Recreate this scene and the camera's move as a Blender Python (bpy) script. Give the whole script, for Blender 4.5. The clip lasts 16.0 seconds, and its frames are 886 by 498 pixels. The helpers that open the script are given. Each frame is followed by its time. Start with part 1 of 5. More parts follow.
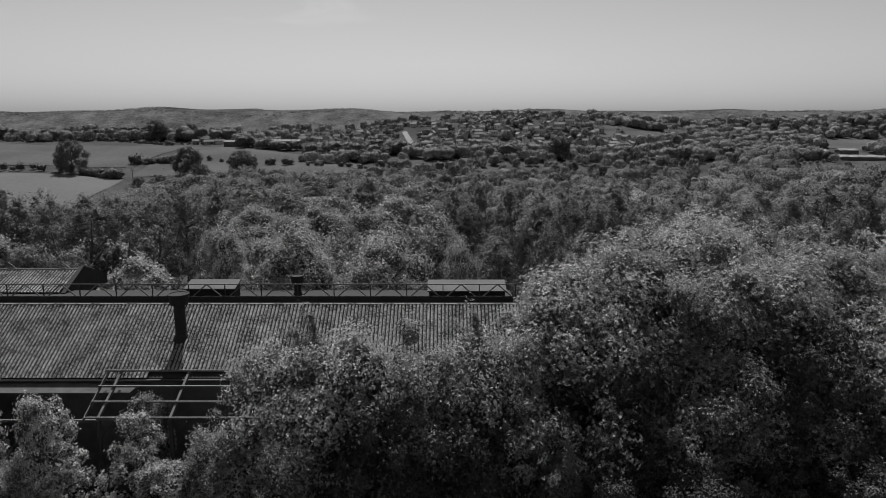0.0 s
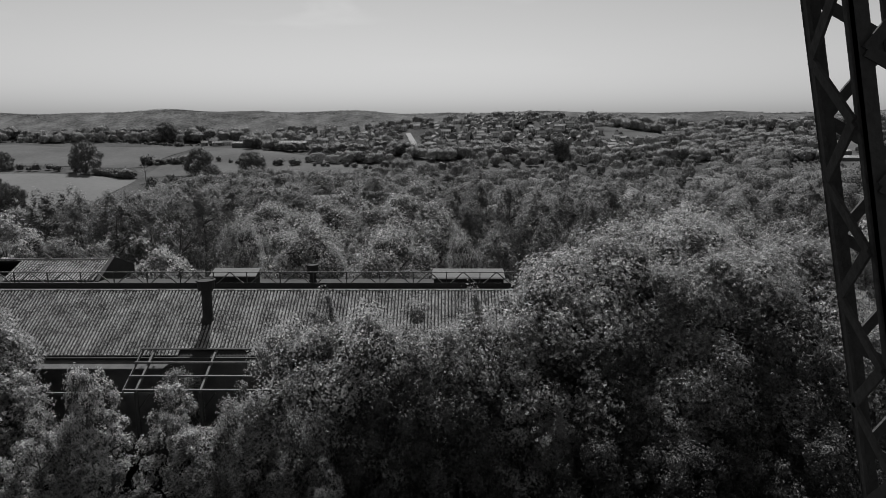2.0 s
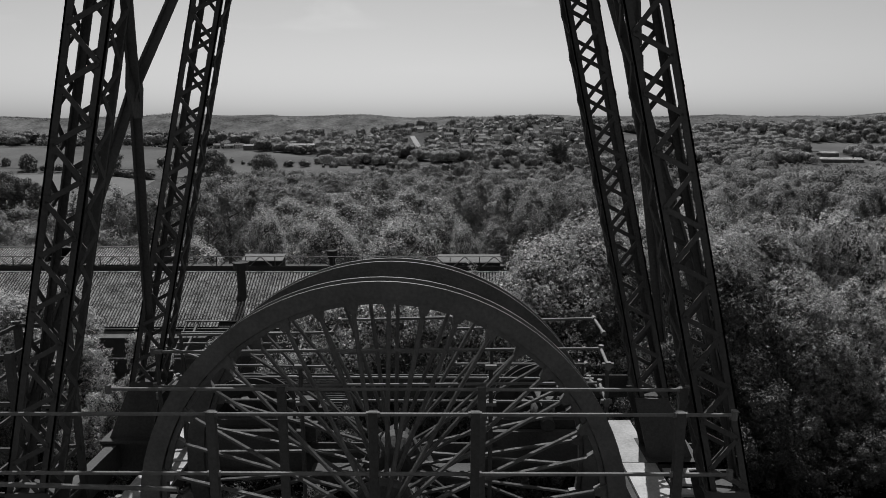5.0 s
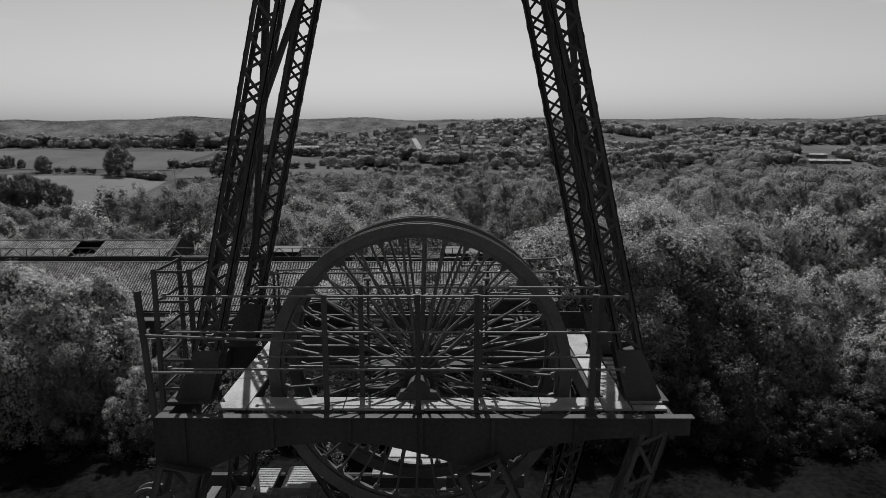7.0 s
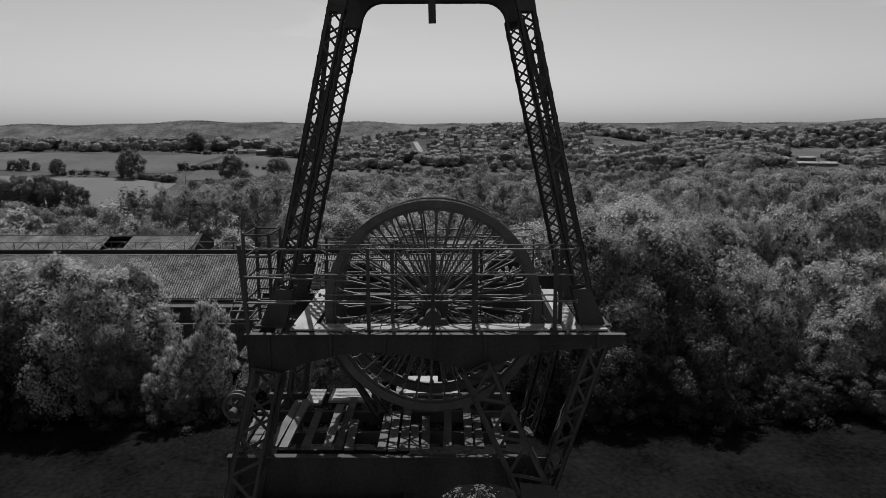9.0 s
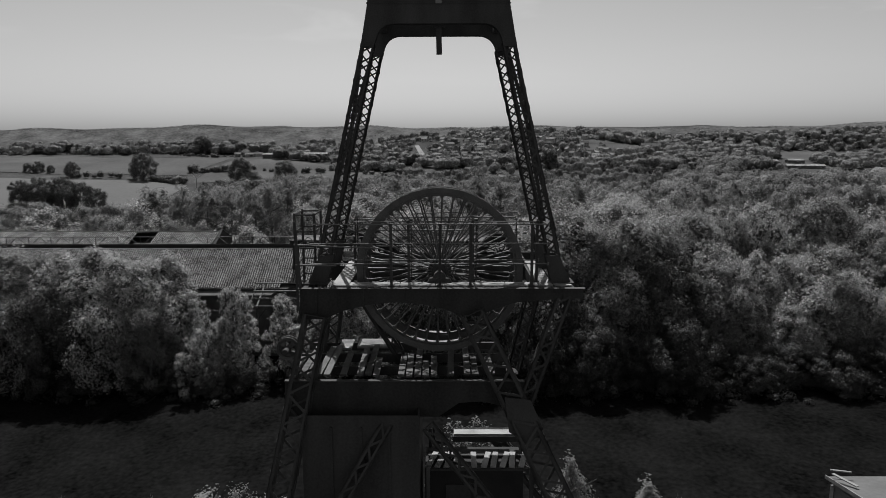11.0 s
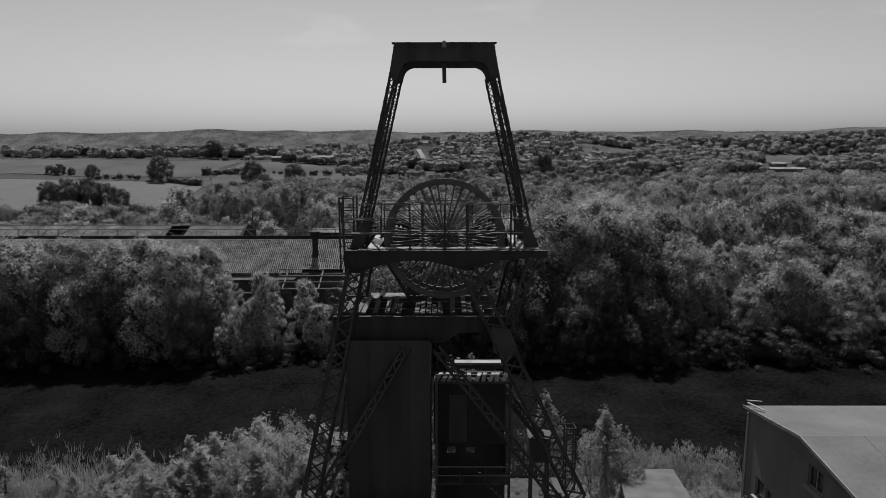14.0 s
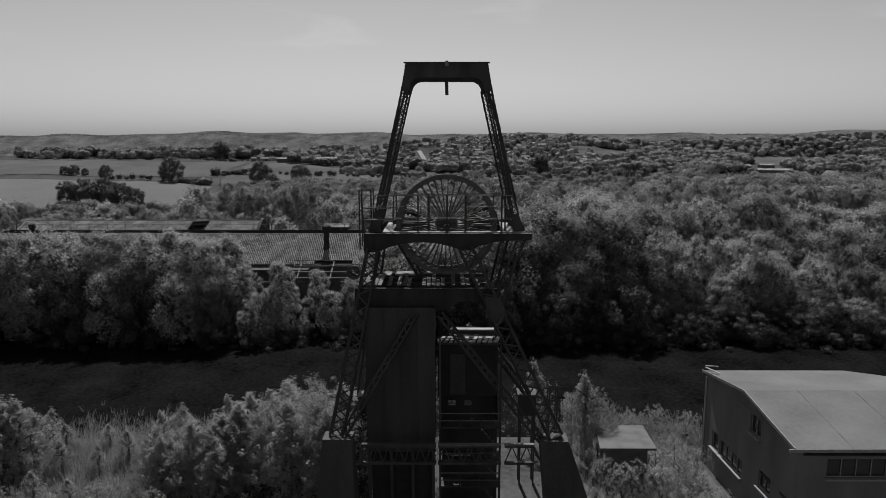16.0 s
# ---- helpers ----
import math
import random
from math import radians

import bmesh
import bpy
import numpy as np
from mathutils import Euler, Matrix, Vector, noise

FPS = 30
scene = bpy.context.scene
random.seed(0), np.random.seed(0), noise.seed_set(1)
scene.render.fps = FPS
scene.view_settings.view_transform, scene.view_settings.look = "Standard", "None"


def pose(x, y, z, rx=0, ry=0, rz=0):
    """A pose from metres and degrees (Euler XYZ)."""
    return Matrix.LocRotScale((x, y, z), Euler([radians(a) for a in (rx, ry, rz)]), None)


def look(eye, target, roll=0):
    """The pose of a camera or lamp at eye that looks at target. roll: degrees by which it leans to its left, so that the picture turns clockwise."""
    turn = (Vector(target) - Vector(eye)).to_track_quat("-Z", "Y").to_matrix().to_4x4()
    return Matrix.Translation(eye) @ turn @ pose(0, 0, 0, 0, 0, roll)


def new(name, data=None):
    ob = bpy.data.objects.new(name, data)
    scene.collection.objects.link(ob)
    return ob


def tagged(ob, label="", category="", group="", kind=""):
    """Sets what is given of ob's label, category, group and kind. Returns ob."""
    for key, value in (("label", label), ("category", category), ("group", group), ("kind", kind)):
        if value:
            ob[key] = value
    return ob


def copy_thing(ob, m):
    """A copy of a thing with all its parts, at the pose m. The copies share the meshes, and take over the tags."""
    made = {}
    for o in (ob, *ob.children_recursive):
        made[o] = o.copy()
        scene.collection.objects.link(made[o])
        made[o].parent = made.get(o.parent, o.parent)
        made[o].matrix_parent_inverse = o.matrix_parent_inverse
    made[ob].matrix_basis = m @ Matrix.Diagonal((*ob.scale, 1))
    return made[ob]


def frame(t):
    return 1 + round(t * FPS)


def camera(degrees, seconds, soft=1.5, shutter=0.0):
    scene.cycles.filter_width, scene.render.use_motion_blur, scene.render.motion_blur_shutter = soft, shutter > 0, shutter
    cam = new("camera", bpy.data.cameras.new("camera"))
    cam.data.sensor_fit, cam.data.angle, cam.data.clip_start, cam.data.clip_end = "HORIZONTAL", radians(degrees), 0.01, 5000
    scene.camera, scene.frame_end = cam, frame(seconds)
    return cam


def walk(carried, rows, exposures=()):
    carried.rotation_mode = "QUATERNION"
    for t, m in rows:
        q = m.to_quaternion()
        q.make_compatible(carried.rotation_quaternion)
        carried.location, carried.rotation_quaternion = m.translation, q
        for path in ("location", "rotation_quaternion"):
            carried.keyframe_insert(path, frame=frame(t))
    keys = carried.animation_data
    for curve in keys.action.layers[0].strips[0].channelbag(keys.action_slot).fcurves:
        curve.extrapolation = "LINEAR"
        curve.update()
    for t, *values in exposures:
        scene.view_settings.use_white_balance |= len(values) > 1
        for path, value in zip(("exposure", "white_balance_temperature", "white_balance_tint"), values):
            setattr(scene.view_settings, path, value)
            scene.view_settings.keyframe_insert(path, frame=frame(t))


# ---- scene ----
cam = camera(65.0, 16.0, soft=0.5)
METRES, EYE, TILT, LEAN, TURN = 44.0, 22.5, -11.1, 0.0, 0.0
ROWS = [
    (0.0, 0.0, 0.0, 0.0, 0.0, 0.0, 0.0),
    (0.5, -0.0009, -0.0215, -0.0046, 0.02, 0.04, 0.01),
    (1.0, -0.0011, -0.0437, -0.0089, 0.07, 0.08, -0.0),
    (1.5, -0.0017, -0.0666, -0.013, 0.13, 0.12, -0.0),
    (2.0, -0.0018, -0.0901, -0.0173, 0.2, 0.15, -0.0),
    (2.5, -0.002, -0.114, -0.0219, 0.25, 0.19, -0.02),
    (3.0, -0.0025, -0.1379, -0.0268, 0.3, 0.25, -0.04),
    (3.5, -0.0015, -0.1620, -0.0316, 0.39, 0.28, -0.0),
    (4.0, -0.0018, -0.1872, -0.0366, 0.41, 0.34, -0.01),
    (6.5, -0.0087, -0.3298, -0.0622, 0.38, 0.58, -0.02),
    (7.0, -0.0095, -0.3596, -0.068, 0.38, 0.65, 0.01),
    (7.5, -0.0097, -0.3903, -0.0737, 0.38, 0.71, 0.02),
    (8.0, -0.0108, -0.4206, -0.0792, 0.39, 0.8, 0.03),
    (8.5, -0.0116, -0.4511, -0.0848, 0.38, 0.87, 0.03),
    (9.0, -0.0131, -0.482, -0.0903, 0.37, 0.94, 0.04),
    (11.5, -0.0156, -0.6494, -0.1205, 0.39, 1.3, 0.07),
    (12.0, -0.0158, -0.6839, -0.1263, 0.4, 1.35, 0.05),
    (12.5, -0.0161, -0.7181, -0.1323, 0.4, 1.4, 0.05),
    (13.0, -0.0167, -0.7534, -0.1388, 0.39, 1.45, 0.03),
    (13.5, -0.018, -0.7896, -0.1452, 0.37, 1.5, 0.02),
    (14.0, -0.0189, -0.8268, -0.1523, 0.35, 1.56, 0.01),
    (14.5, -0.0196, -0.8651, -0.1593, 0.33, 1.6, 0.01),
    (15.0, -0.0204, -0.904, -0.1663, 0.32, 1.66, -0.01),
    (15.5, -0.0214, -0.9432, -0.1732, 0.3, 1.69, -0.02),
    (16.0, -0.0222, -0.9831, -0.1806, 0.29, 1.71, -0.04),
]
walk(cam, [(t, pose(0, 0, EYE, TILT, LEAN, TURN) @ pose(METRES * x, METRES * y, METRES * z, 90 + pitch, roll, yaw)) for t, x, y, z, yaw, pitch, roll in ROWS],
     exposures=[(0.0, 0.0), (1.5, 0.05), (3.0, 0.14), (4.0, 0.14), (6.5, 0.06), (9.0, 0.04), (13.0, 0.0), (16.0, -0.05)])

# ---- daylight: high sun ahead of the lens, neutral sky (black-and-white film) ----
SUN_FROM = Vector((-0.06, 0.556, 0.829)).normalized()
world = bpy.data.worlds.new("sky")
scene.world = world
world.use_nodes = True
wn, wl = world.node_tree.nodes, world.node_tree.links
sky = wn.new("ShaderNodeTexSky")
sky.sky_type = "NISHITA"
sky.sun_disc = False
sky.sun_elevation = math.asin(SUN_FROM.z)
sky.sun_rotation = math.atan2(SUN_FROM.x, SUN_FROM.y)
sky.altitude, sky.air_density, sky.dust_density, sky.ozone_density = 100, 1.0, 1.2, 1.0
grey = wn.new("ShaderNodeRGBToBW")
wl.new(sky.outputs[0], grey.inputs[0])
co, stretch, wisps, veil, cloud = wn.new("ShaderNodeTexCoord"), wn.new("ShaderNodeMapping"), wn.new("ShaderNodeTexNoise"), wn.new("ShaderNodeMapRange"), wn.new("ShaderNodeMath")
stretch.inputs["Scale"].default_value = (3.2, 3.2, 22)
wisps.inputs["Scale"].default_value, wisps.inputs["Detail"].default_value, wisps.inputs["Distortion"].default_value = 1.0, 7, 0.5
for k, v in enumerate((0.56, 0.82, 1.0, 1.13), 1):
    veil.inputs[k].default_value = v
cloud.operation = "MULTIPLY"
up, high = wn.new("ShaderNodeSeparateXYZ"), wn.new("ShaderNodeMapRange")
for k, v in enumerate((0.10, 0.15, 1.02, 1.22), 1):
    high.inputs[k].default_value = v
wl.new(co.outputs["Generated"], up.inputs[0])
wl.new(up.outputs[2], high.inputs[0])
wl.new(high.outputs[0], veil.inputs[4])
wl.new(co.outputs["Generated"], stretch.inputs[0])
wl.new(stretch.outputs[0], wisps.inputs["Vector"])
wl.new(wisps.outputs[0], veil.inputs[0])
wl.new(grey.outputs[0], cloud.inputs[0])
wl.new(veil.outputs[0], cloud.inputs[1])
wl.new(cloud.outputs[0], wn["Background"].inputs[0])
wn["Background"].inputs[1].default_value = 0.0765
sun = new("sun", bpy.data.lights.new("sun", "SUN"))
sun.data.energy, sun.data.angle = 5.0, radians(0.53)
sun.matrix_world = look(SUN_FROM * 100, (0, 0, 0))


# ---- materials ----
def material(name, tone, rough=0.8, spread=0.25, scale=2.0, fine=30.0, bump=0.3, metal=0.0, island=0.0, per_object=0.0, spec=0.5, through_light=0.0, streak=0.0, grain=2.2, leaflet=0.0, gaps=0.62):
    """Neutral surface: tone is the base colour, mottled at two scales; island and per_object vary it piece by piece.
    leaflet: the size of single leaves on a spray of foliage, each with its own tilt and tone, with gaps between them."""
    m = bpy.data.materials.new(name)
    m.use_nodes = True
    n, l = m.node_tree.nodes, m.node_tree.links
    b = n["Principled BSDF"]
    b.inputs["Roughness"].default_value, b.inputs["Metallic"].default_value = rough, metal
    b.inputs["Specular IOR Level"].default_value = spec
    geo = n.new("ShaderNodeNewGeometry")
    coarse, small = n.new("ShaderNodeTexNoise"), n.new("ShaderNodeTexNoise")
    coarse.inputs["Scale"].default_value, coarse.inputs["Detail"].default_value = scale, 5
    small.inputs["Scale"].default_value, small.inputs["Detail"].default_value = fine, 4
    source = geo.outputs["Position"]
    if streak:
        mp = n.new("ShaderNodeMapping")
        mp.inputs["Scale"].default_value = (1, 1, streak)
        l.new(source, mp.inputs[0])
        source = mp.outputs[0]
    l.new(source, coarse.inputs["Vector"])
    l.new(geo.outputs["Position"], small.inputs["Vector"])

    def maths(op, a, c):
        q = n.new("ShaderNodeMath")
        q.operation = op
        for k, v in enumerate((a, c)):
            if isinstance(v, (int, float)):
                q.inputs[k].default_value = v
            else:
                l.new(v, q.inputs[k])
        return q.outputs[0]
    v = maths("ADD", maths("MULTIPLY", maths("SUBTRACT", coarse.outputs[0], 0.5), 4 * spread), maths("MULTIPLY", maths("SUBTRACT", small.outputs[0], 0.5), grain * spread))
    if island:
        v = maths("ADD", v, maths("MULTIPLY", maths("SUBTRACT", geo.outputs["Random Per Island"], 0.5), 2 * island))
    if per_object:
        info = n.new("ShaderNodeObjectInfo")
        v = maths("ADD", v, maths("MULTIPLY", maths("SUBTRACT", info.outputs["Random"], 0.5), 2 * per_object))
    cells = None
    if leaflet:
        cells = n.new("ShaderNodeTexVoronoi")
        cells.inputs["Scale"].default_value = 1 / leaflet
        l.new(geo.outputs["Position"], cells.inputs["Vector"])
        parts = n.new("ShaderNodeSeparateColor")
        l.new(cells.outputs["Color"], parts.inputs[0])
        v = maths("ADD", v, maths("MULTIPLY", maths("SUBTRACT", parts.outputs[0], 0.5), 0.7))
    v = maths("MULTIPLY", maths("MAXIMUM", maths("ADD", v, 1.0), 0.15), tone)
    col = n.new("ShaderNodeCombineColor")
    for k in range(3):
        l.new(v, col.inputs[k])
    l.new(col.outputs[0], b.inputs["Base Color"])
    if bump:
        bp = n.new("ShaderNodeBump")
        bp.inputs["Strength"].default_value, bp.inputs["Distance"].default_value = bump, 0.02
        l.new(small.outputs[0], bp.inputs["Height"])
        l.new(bp.outputs[0], b.inputs["Normal"])
    if leaflet:
        off, tip, unit = n.new("ShaderNodeVectorMath"), n.new("ShaderNodeVectorMath"), n.new("ShaderNodeVectorMath")
        off.operation, tip.operation, unit.operation = "SUBTRACT", "MULTIPLY_ADD", "NORMALIZE"
        off.inputs[1].default_value, tip.inputs[1].default_value = (0.5, 0.5, 0.5), (1.4, 1.4, 1.4)
        l.new(cells.outputs["Color"], off.inputs[0])
        l.new(off.outputs[0], tip.inputs[0])
        l.new(geo.outputs["Normal"], tip.inputs[2])
        l.new(tip.outputs[0], unit.inputs[0])
        l.new(unit.outputs[0], b.inputs["Normal"])
    if through_light:
        tr, mix = n.new("ShaderNodeBsdfTranslucent"), n.new("ShaderNodeMixShader")
        l.new(col.outputs[0], tr.inputs[0])
        mix.inputs[0].default_value = through_light
        l.new(b.outputs[0], mix.inputs[1])
        l.new(tr.outputs[0], mix.inputs[2])
        last = mix.outputs[0]
        if leaflet:
            l.new(unit.outputs[0], tr.inputs["Normal"])
            clear_bsdf, cut = n.new("ShaderNodeBsdfTransparent"), n.new("ShaderNodeMixShader")
            l.new(maths("LESS_THAN", cells.outputs["Distance"], gaps), cut.inputs[0])
            l.new(clear_bsdf.outputs[0], cut.inputs[1])
            l.new(last, cut.inputs[2])
            last = cut.outputs[0]
        l.new(last, n["Material Output"].inputs[0])
    return m


STEEL = material("blackened_steel", 0.058, 0.8, 0.35, 1.5, 25, 0.4, spec=0.15, streak=0.3)
RIM = material("painted_wheel_steel", 0.076, 0.55, 0.34, 2.0, 22, 0.4, spec=0.45, grain=3)
RAIL = material("worn_rail_steel", 0.12, 0.65, 0.35, 3.0, 30, 0.2, spec=0.3)
DECK = material("weathered_deck_plate", 0.26, 0.85, 0.3, 1.8, 22, 0.3, per_object=0.12)
PLANK = material("rotten_timber", 0.085, 0.9, 0.35, 3.0, 40, 0.5, per_object=0.4)
SOOT = material("sooty_girder_plate", 0.036, 0.75, 0.45, 0.8, 12, 0.4, spec=0.2, streak=0.2)
CLAD = material("rusted_cladding", 0.045, 0.7, 0.4, 0.9, 12, 0.3, spec=0.3, streak=0.15)
SHEET = material("asbestos_cement_sheet", 0.185, 0.9, 0.6, 1.0, 8, 0.6, per_object=0.14, spec=0.2, grain=9)
VALLEY = material("dark_sheet_valleys", 0.035, 0.95, 0.5, 1.0, 6, 0.5, spec=0.0, grain=7)
WALL = material("dark_brick_wall", 0.10, 0.9, 0.3, 1.2, 20, 0.5)
RENDERED = material("stained_render", 0.12, 0.88, 0.28, 0.5, 14, 0.4, streak=0.4)
FELT = material("roofing_felt", 0.11, 0.9, 0.26, 0.3, 4, 0.2, streak=0.4, grain=1.6)
TRIM = material("weathered_white_trim", 0.21, 0.7, 0.25, 3, 30, 0.2)
# near black for sooty stacks, and to paint the dark of hollows
VOID = material("soot_and_hollow_shade", 0.02, 0.9, 0.3, 2, 20, 0.2)
GLASS = material("dusty_glass", 0.03, 0.12, 0.3, 3, 20, 0.0)
LEAF = material("broad_leaves", 0.325, 0.5, 0.2, 0.35, 2.2, 0.0, island=0.15, per_object=0.35, through_light=0.3, spec=0.35, grain=6, leaflet=0.062, gaps=0.58)
PALE = material("willow_leaves", 0.43, 0.5, 0.2, 0.35, 2.2, 0.0, island=0.15, per_object=0.15, through_light=0.3, spec=0.35, grain=6, leaflet=0.06, gaps=0.58)
BIRCH = material("birch_leaves", 0.17, 0.55, 0.2, 0.35, 2.0, 0.0, island=0.2, per_object=0.2, through_light=0.3, spec=0.3, grain=1.5, leaflet=0.06)
YOUNG = material("young_birch_leaves", 0.31, 0.55, 0.2, 0.4, 3.0, 0.0, island=0.15, per_object=0.2, through_light=0.42, spec=0.3, grain=1.5, leaflet=0.036, gaps=0.58)
FARLEAF = material("distant_leaves", 0.185, 0.7, 0.3, 0.12, 0.8, 0.0, island=0.3, through_light=0.5, spec=0.1, grain=2.5, leaflet=0.16, gaps=0.75)
# lighter than the other distant leaves: haze is painted into the tone
HAZED_LEAF = material("haze_lightened_leaves", 0.235, 0.7, 0.3, 0.12, 0.8, 0.0, island=0.3, through_light=0.5, spec=0.1, grain=2.5, leaflet=0.16, gaps=0.75)
# tone carries the tall trees' shade over the low growth
SHADE_LEAF = material("shade_toned_shrub_leaves", 0.055, 0.65, 0.2, 0.4, 2.0, 0.0, island=0.3, per_object=0.2, through_light=0.25, spec=0.2, grain=1.5, leaflet=0.08)
# tone raised to lift the far darks as haze would
DARKLEAF = material("dark_hedge_leaves", 0.105, 0.65, 0.2, 0.3, 1.0, 0.0, island=0.35, through_light=0.15, spec=0.2, grain=1.5, leaflet=0.14, gaps=0.8)
# hillside tone includes a lift for distant haze
HILL = material("distant_hillside", 0.11, 0.95, 0.5, 0.2, 1.3, 0.0, spec=0.0, grain=3)
# darker copy of the leaves, painting shade into the gaps between boughs
INNER_SHADE = material("shaded_inner_leaves", 0.145, 0.6, 0.25, 0.5, 3.0, 0.0, island=0.25, through_light=0.25, spec=0.15, grain=5, leaflet=0.07, gaps=0.6)
BARK = material("bark", 0.09, 0.9, 0.3, 4, 40, 0.5)
GRASS = material("rough_grass", 0.075, 0.95, 0.45, 0.12, 2.2, 0.0, spec=0.0)
CROP = material("dry_crop", 0.135, 0.95, 0.12, 0.05, 1.6, 0.0, spec=0.0)
MEADOW = material("mown_meadow", 0.10, 0.95, 0.2, 0.09, 1.5, 0.0, spec=0.0)
STRAW = material("dry_straw", 0.3, 0.8, 0.25, 0.5, 8, 0.0, island=0.3, through_light=0.3, spec=0.2)
# far below shale's own tone: the trees' shade is put into it
SHADED_SHALE = material("coal_shale_with_shade", 0.008, 0.95, 0.5, 0.25, 3, 0.0, spec=0.0, grain=4)
ASPHALT = material("sunlit_road", 0.150, 0.8, 0.1, 0.6, 8, 0.2)
# wall and roof tones lightened for the haze over the village
HOUSE = material("house_wall", 0.38, 0.9, 0.15, 0.5, 8, 0.1, per_object=0.6)
TILE = material("house_roof", 0.17, 0.85, 0.2, 1.0, 12, 0.2, per_object=0.6, spec=0.1)


# ---- mesh building ----
class Shape:
    def __init__(self):
        self.v, self.f = [], []

    def add(self, verts, faces):
        k = len(self.v)
        self.v += [tuple(p) for p in verts]
        self.f += [tuple(i + k for i in f) for f in faces]
        return self

    def box(self, x0, x1, y0, y1, z0, z1):
        return self.add([(x, y, z) for z in (z0, z1) for x, y in ((x0, y0), (x1, y0), (x1, y1), (x0, y1))],
                        [(3, 2, 1, 0), (4, 5, 6, 7), (0, 1, 5, 4), (1, 2, 6, 5), (2, 3, 7, 6), (3, 0, 4, 7)])

    def bar(self, p, q, w, h, up=(0, 0, 1)):
        p, q = Vector(p), Vector(q)
        d = (q - p).normalized()
        s = d.cross(Vector(up))
        s = (s if s.length > 1e-4 else d.cross(Vector((1, 0, 0)))).normalized() * (w / 2)
        u = s.cross(d).normalized() * (h / 2)
        return self.add([e + a * s + b * u for e in (p, q) for a, b in ((-1, -1), (1, -1), (1, 1), (-1, 1))],
                        [(0, 1, 2, 3), (7, 6, 5, 4), (0, 4, 5, 1), (1, 5, 6, 2), (2, 6, 7, 3), (3, 7, 4, 0)])

    def tube(self, p, q, r, n=8, r2=None):
        p, q = Vector(p), Vector(q)
        d = (q - p).normalized()
        s = d.cross(Vector((0, 0, 1)))
        s = (s if s.length > 1e-4 else Vector((1, 0, 0))).normalized()
        u = d.cross(s)
        ring = [math.cos(2 * math.pi * k / n) * s + math.sin(2 * math.pi * k / n) * u for k in range(n)]
        return self.add([p + r * c for c in ring] + [q + (r if r2 is None else r2) * c for c in ring],
                        [tuple(range(n))[::-1], tuple(range(n, 2 * n))] + [(k, (k + 1) % n, n + (k + 1) % n, n + k) for k in range(n)])

    def plate(self, outline, y0, y1):
        """An outline in x and z, extruded along y."""
        n = len(outline)
        return self.add([(x, y0, z) for x, z in outline] + [(x, y1, z) for x, z in outline],
                        [tuple(range(n)), tuple(range(n, 2 * n))[::-1]] + [(k, n + k, n + (k + 1) % n, (k + 1) % n) for k in range(n)])

    def slab(self, outline, z0, z1):
        """An outline in x and y, extruded upward; z0 and z1 may be functions of x and y."""
        n = len(outline)
        low = z0 if callable(z0) else (lambda x, y: z0)
        high = z1 if callable(z1) else (lambda x, y: z1)
        return self.add([(x, y, low(x, y)) for x, y in outline] + [(x, y, high(x, y)) for x, y in outline],
                        [tuple(range(n))[::-1], tuple(range(n, 2 * n))] + [(k, (k + 1) % n, n + (k + 1) % n, n + k) for k in range(n)])

    def ring(self, c, profile, n=72):
        """A profile of (radius, y) pairs, closed, spun round the axis along y through c."""
        m = len(profile)
        v = [(c[0] + r * math.cos(2 * math.pi * k / n), c[1] + y, c[2] + r * math.sin(2 * math.pi * k / n)) for k in range(n) for r, y in profile]
        f = [(k * m + i, k * m + (i + 1) % m, ((k + 1) % n) * m + (i + 1) % m, ((k + 1) % n) * m + i) for k in range(n) for i in range(m)]
        return self.add(v, f)

    def mesh(self, name, mat):
        me = bpy.data.meshes.new(name)
        me.from_pydata(self.v, [], self.f)
        bm = bmesh.new()
        bm.from_mesh(me)
        bmesh.ops.recalc_face_normals(bm, faces=bm.faces)
        bm.to_mesh(me)
        bm.free()
        me.materials.append(mat)
        return me


PLACE = {}


def thing(name, at, label, category, group="", kind=""):
    ob = new(name)
    ob.location = at
    PLACE[ob] = Matrix.Translation(at)
    return tagged(ob, label, category, group, kind)


def solid(name, shape, mat, label, category="", group="", kind=""):
    """A thing of one mesh, its shape given in the world."""
    ob = new(name, shape.mesh(name, mat))
    PLACE[ob] = Matrix.Identity(4)
    return tagged(ob, label, category, group, kind)


def piece(name, me, m, parent, label=""):
    ob = new(name, me)
    ob.parent = parent
    ob.matrix_parent_inverse = PLACE[parent].inverted()
    ob.matrix_basis = m
    PLACE[ob] = m
    return tagged(ob, label)


def part(name, shape, mat, parent, label=""):
    return piece(name, shape.mesh(name, mat), Matrix.Identity(4), parent, label)


# ---- the land ----
def land(x, y):
    z = float(np.interp(y, (-400, 14, 40, 134, 160, 185, 205, 214, 262, 900, 5000), (0, 0, 1.5, 11.2, 13.6, 15.6, 22.0, 22.0, 10, 4, 0)))
    z += 5.6 * math.exp(-((x - 18) / 40) ** 2 - ((y - 181) / 15) ** 2)
    z += 2.6 * math.exp(-((x - 150) / 45) ** 2 - ((y - 196) / 14) ** 2)
    far = max(0.0, min(1.0, (y - 190) / 15)) * max(0.0, min(1.0, (240 - y) / 20))
    z += far * (1.0 * math.exp(-((x + 58) / 42) ** 4) + 0.55 * math.exp(-((x - 75) / 22) ** 2) + 0.25 * math.sin(x * 0.045) + 0.5)
    rough = max(0.0, min(1.0, (y - 20) / 60))
    z += rough * (0.35 * math.sin(x * 0.11 + 1.3) * math.cos(y * 0.08) + 0.2 * math.sin(x * 0.23 + y * 0.19))
    return z


